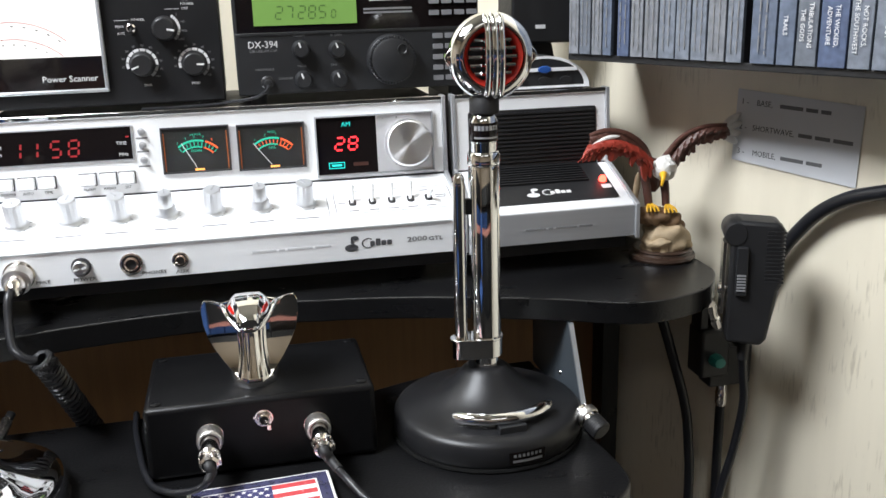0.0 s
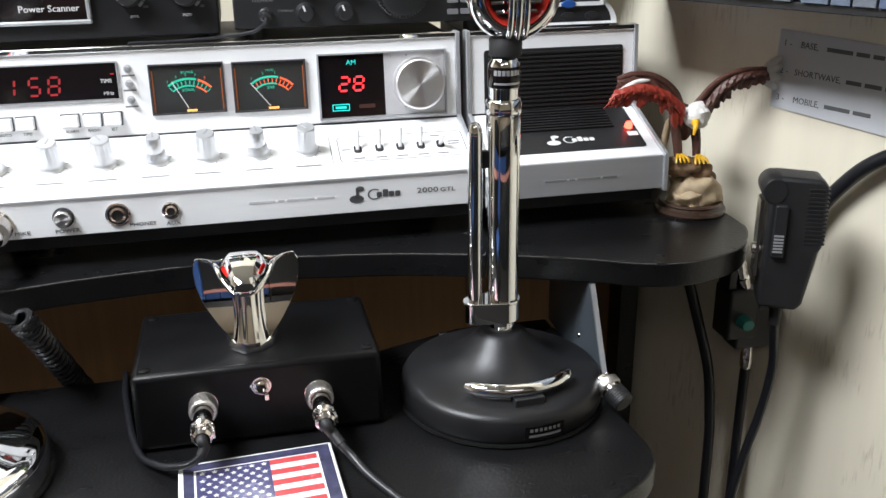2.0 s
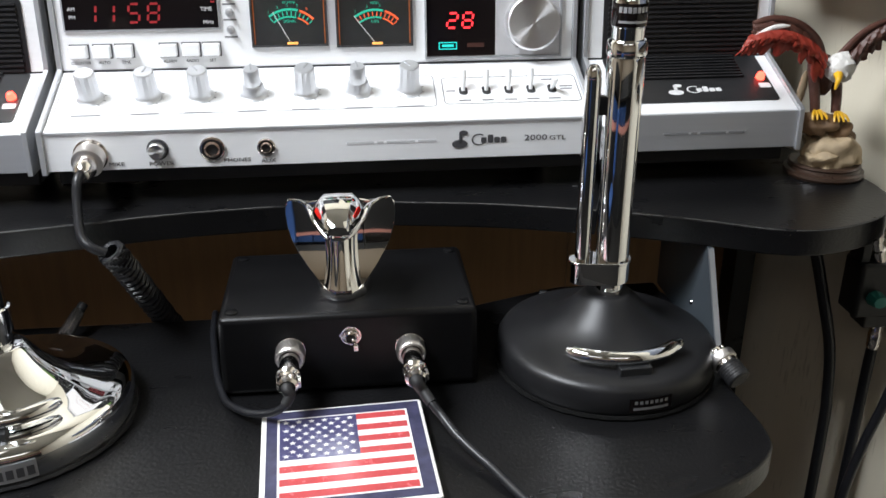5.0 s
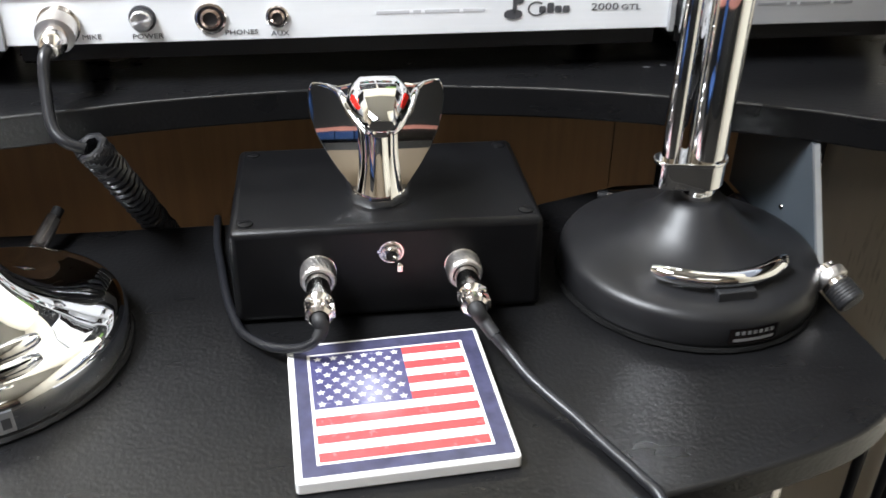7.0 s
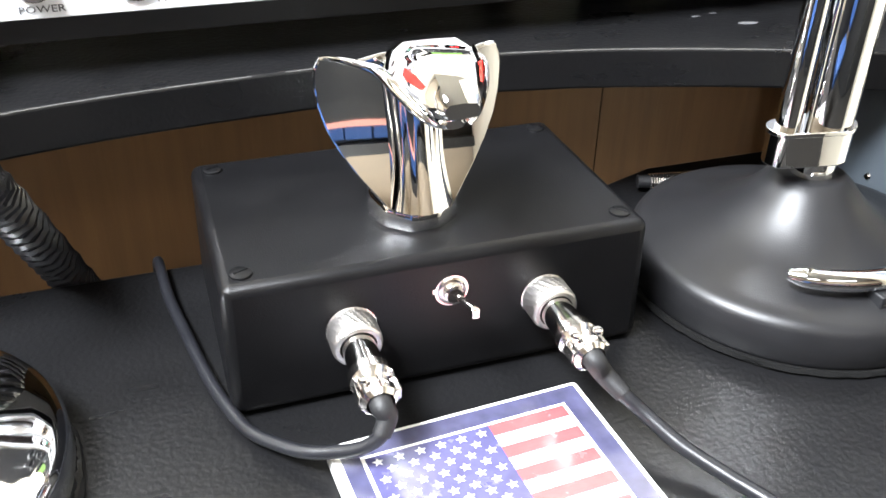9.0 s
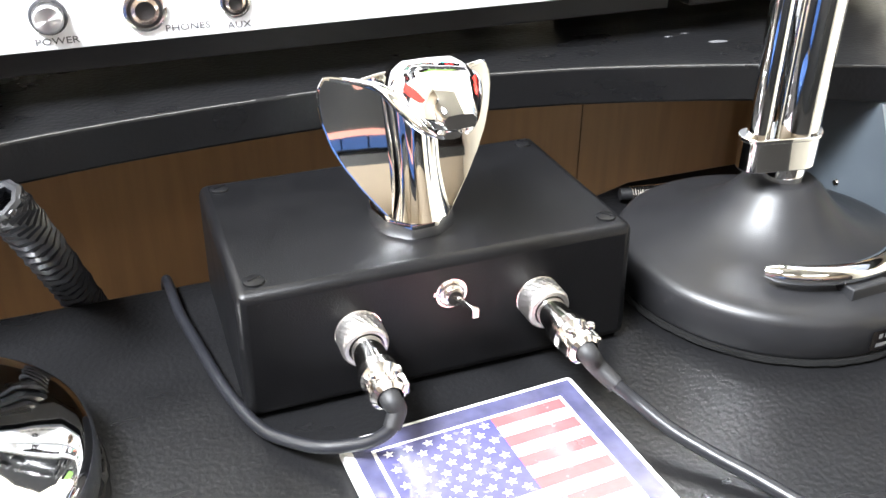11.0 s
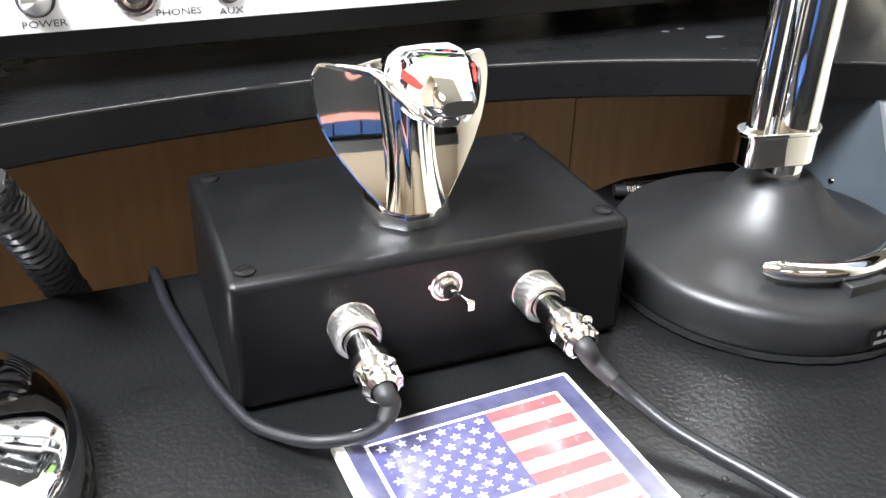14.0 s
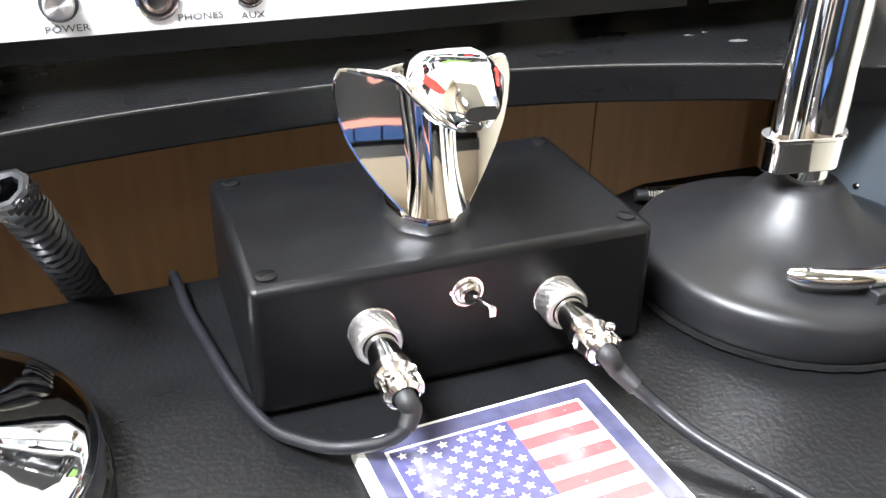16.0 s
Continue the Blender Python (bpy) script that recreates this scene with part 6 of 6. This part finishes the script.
part("clip_stud", lathe([(0, 0), (0.0050, 0), (0.0050, 0.008), (0, 0.008)], hmm @ pose(-0.0220, 0, -0.0080) @ pose(0, 0, 0, 0, -90, 0), 16), NICKEL, clip)

sw = thing("coax_switch", "black coax switch with a teal knob under the shelf", "switch", (0.45, 0.11, -0.02))
part("housing", box((0.4300, 0.0950, -0.0180), (0.4620, 0.1250, 0.0330)), PLASTIC, sw, bevel=0.003)
part("mount_bracket", box((0.4300, 0.1000, 0.0330), (0.4380, 0.1200, 0.0790)), PLASTIC, sw, bevel=0.001)
part("mount_bracket", box((0.4200, 0.1000, 0.0745), (0.4380, 0.1200, 0.0790)), PLASTIC, sw)
part("lower_housing", box((0.4420, 0.0980, -0.0300), (0.4880, 0.1220, 0.0120)), PLASTIC, sw, bevel=0.002)
part("teal_knob", lathe([(0, 0.012), (0.0060, 0.011), (0.0072, 0.006), (0.0078, 0)], pose(0.4450, 0.0950, 0.0020) @ pose(0, 0, 0, 90) @ Matrix.Diagonal((1, 0.9, 1, 1)), 8), TEAL, sw, "teal plastic knob")
part("upper_connector", lathe([(0, 0), (0.0070, 0), (0.0070, 0.010), (0.0055, 0.011), (0.0055, 0.018), (0.0068, 0.019), (0.0068, 0.026), (0, 0.026)], pose(0.4485, 0.105, 0.0330, 0, -18, 0), 20), NICKEL, sw)
part("lower_connector", lathe([(0, 0), (0.0055, 0), (0.0055, -0.012), (0.0062, -0.013), (0.0062, -0.026), (0.0045, -0.030), (0, -0.030)], pose(0.4630, 0.1100, -0.0280), 20), NICKEL, sw)


def wall_cable(label, pts, r):
    c = thing("cable", label, "cable", pts[-1])
    part("jacket", tube(pts, r, 12), CABLE, c)


wall_cable("black coax cable dropping from the switch", [(0.4630, 0.1100, -0.055), (0.4640, 0.1120, -0.09), (0.4660, 0.1150, -0.17), (0.468, 0.118, -0.40)], 0.0050)
wall_cable("thick black cable hanging behind the shelf end", [(0.385, 0.135, 0.078), (0.3980, 0.125, 0.045), (0.4150, 0.122, -0.01), (0.4290, 0.121, -0.06), (0.4350, 0.120, -0.11), (0.4375, 0.120, -0.165), (0.438, 0.120, -0.40)], 0.0052)
wall_cable("thick black cable arching across the panelled wall", [tuple(on_wall(0.03, 0.012, -0.02)), tuple(on_wall(0.012, 0.012, 0.045)), tuple(on_wall(-0.010, 0.012, 0.095)), tuple(on_wall(-0.030, 0.014, 0.130)), tuple(on_wall(-0.062, 0.014, 0.166)), tuple(on_wall(-0.105, 0.014, 0.187)), tuple(on_wall(-0.17, 0.014, 0.198)), tuple(on_wall(-0.30, 0.014, 0.20))], 0.0066)
wall_cable("black cable lying under the desk front", [(0.17, 0.05, -0.10), (0.20, -0.02, -0.16), (0.24, -0.06, -0.22), (0.27, -0.02, -0.34), (0.28, 0.04, -0.6)], 0.006)

# ---- the rest of the room, out of view, laid out for reflections in the chrome ----
lampfix = thing("ceiling_light", "rectangular ceiling light with a white diffuser", "light", (-0.86, -0.30, 1.66))
part("housing", box((-1.37, -0.61, 1.62), (-0.35, 0.01, 1.66)), CEILING, lampfix)
part("diffuser", box((-1.34, -0.58, 1.605), (-0.38, -0.02, 1.620)), LAMP_PANEL, lampfix)
# Fixture copies over the unseen rear, added as white patches for the chrome.
for x in (-1.00, 0.35):
    copy_thing(lampfix, pose(x, -2.05, 1.66))
# Made-up chair that supplies the blue stripe reflected in the chrome.
chair = thing("added_chair", "unseen black chair with blue seat and backrest, added for blue in the chrome", "chair", (-1.02, -1.25, -0.74))
BLACK_CLOTH = material("black_cloth", (0.012, 0.012, 0.014), 0.8, 0, 0.2, 200, 0.4, 600)
BLUE_CLOTH = material("blue_cloth", (0.014, 0.050, 0.16), 0.8, 0, 0.2, 200, 0.4, 600)
part("seat", prism(rounded(0.52, 0.50, 0.10, 6, -1.02, -1.20), -0.33, -0.24, FLAT), BLUE_CLOTH, chair, "blue cloth seat", bevel=0.03)
back = part("backrest", prism(rounded(0.50, 0.40, 0.10, 6, -1.02, 0.00), -1.50, -1.43, FRONT), BLUE_CLOTH, chair, "blue cloth backrest", bevel=0.025)
part("back_shell", prism(rounded(0.46, 0.36, 0.10, 6, -1.02, 0.00), -1.53, -1.50, FRONT), PLASTIC, back, bevel=0.01)
part("stem", lathe([(0, 0), (0.03, 0), (0.03, 0.42), (0, 0.42)], pose(-1.02, -1.25, -0.74), 20), CHROME, chair)
part("back_strut", box((-1.05, -1.54, -0.32), (-0.99, -1.50, 0.00)), PLASTIC, chair, bevel=0.01)
part("seat_plate", box((-1.16, -1.53, -0.345), (-0.88, -1.06, -0.325)), PLASTIC, chair, bevel=0.005)
for k in range(5):
    part("leg", box((0.0, -0.025, 0.0), (0.30, 0.025, 0.05), pose(-1.02, -1.25, -0.74, 0, 0, 72 * k)), PLASTIC, chair, bevel=0.01)
SALMON = material("salmon_paint", (0.62, 0.27, 0.22), 0.5, 0, 0.1, 20)


def reflected_band_cabinet(place, length, bins, filled):
    """A low dark cabinet against a wall with an open shelf under its top: a salmon board and a few cloth bins; x runs
    along the wall. Made up, out of view, to put colour bands into the chrome.
    """
    ob = new("reflected_band_cabinet")
    ob.matrix_basis, WORLD[ob] = place, place.copy()
    tagged(ob, "unseen dark cabinet with salmon board and blue bins, added for bands in the chrome" if filled else "unseen dark cabinet with a salmon board and an empty shelf, added for bands in the chrome", "cabinet")
    part("body", box((0, 0, 0.001), (length, 0.30, 0.76), place), DARK_CASE, ob, bevel=0.004)
    part("shelf_board", box((-0.01, -0.01, 0.76), (length + 0.01, 0.30, 0.82), place), SALMON, ob, "salmon-red painted board", bevel=0.004)
    w = length / bins
    for k in range(filled):
        part("bin", box((w * k + 0.01, 0.02, 0.821), (w * (k + 1) - 0.01, 0.28, 0.965), place), BLUE_CLOTH, ob, "blue cloth bin", bevel=0.012)
    part("back_panel", box((0.012, 0.285, 0.821), (length - 0.012, 0.30, 1.029), place), DARK_CASE, ob)
    part("top_box", box((-0.01, -0.01, 1.03), (length + 0.01, 0.30, 1.20), place), DARK_CASE, ob, bevel=0.004)
    for x in (-0.008, length - 0.012):
        part("post", box((x, 0.0, 0.821), (x + 0.02, 0.29, 1.029), place), DARK_CASE, ob)


# Invented cabinets, set where the chrome hood reflects pink, blue and black bands.
reflected_band_cabinet(pose(0.40, -2.59, -0.74, 0, 0, 180), 2.10, 5, 5)
reflected_band_cabinet(pose(2.04, -2.59, -0.74, 0, 0, 180), 1.60, 4, 0)
reflected_band_cabinet(pose(-1.89, -2.25, -0.74, 0, 0, 90), 1.60, 4, 4)
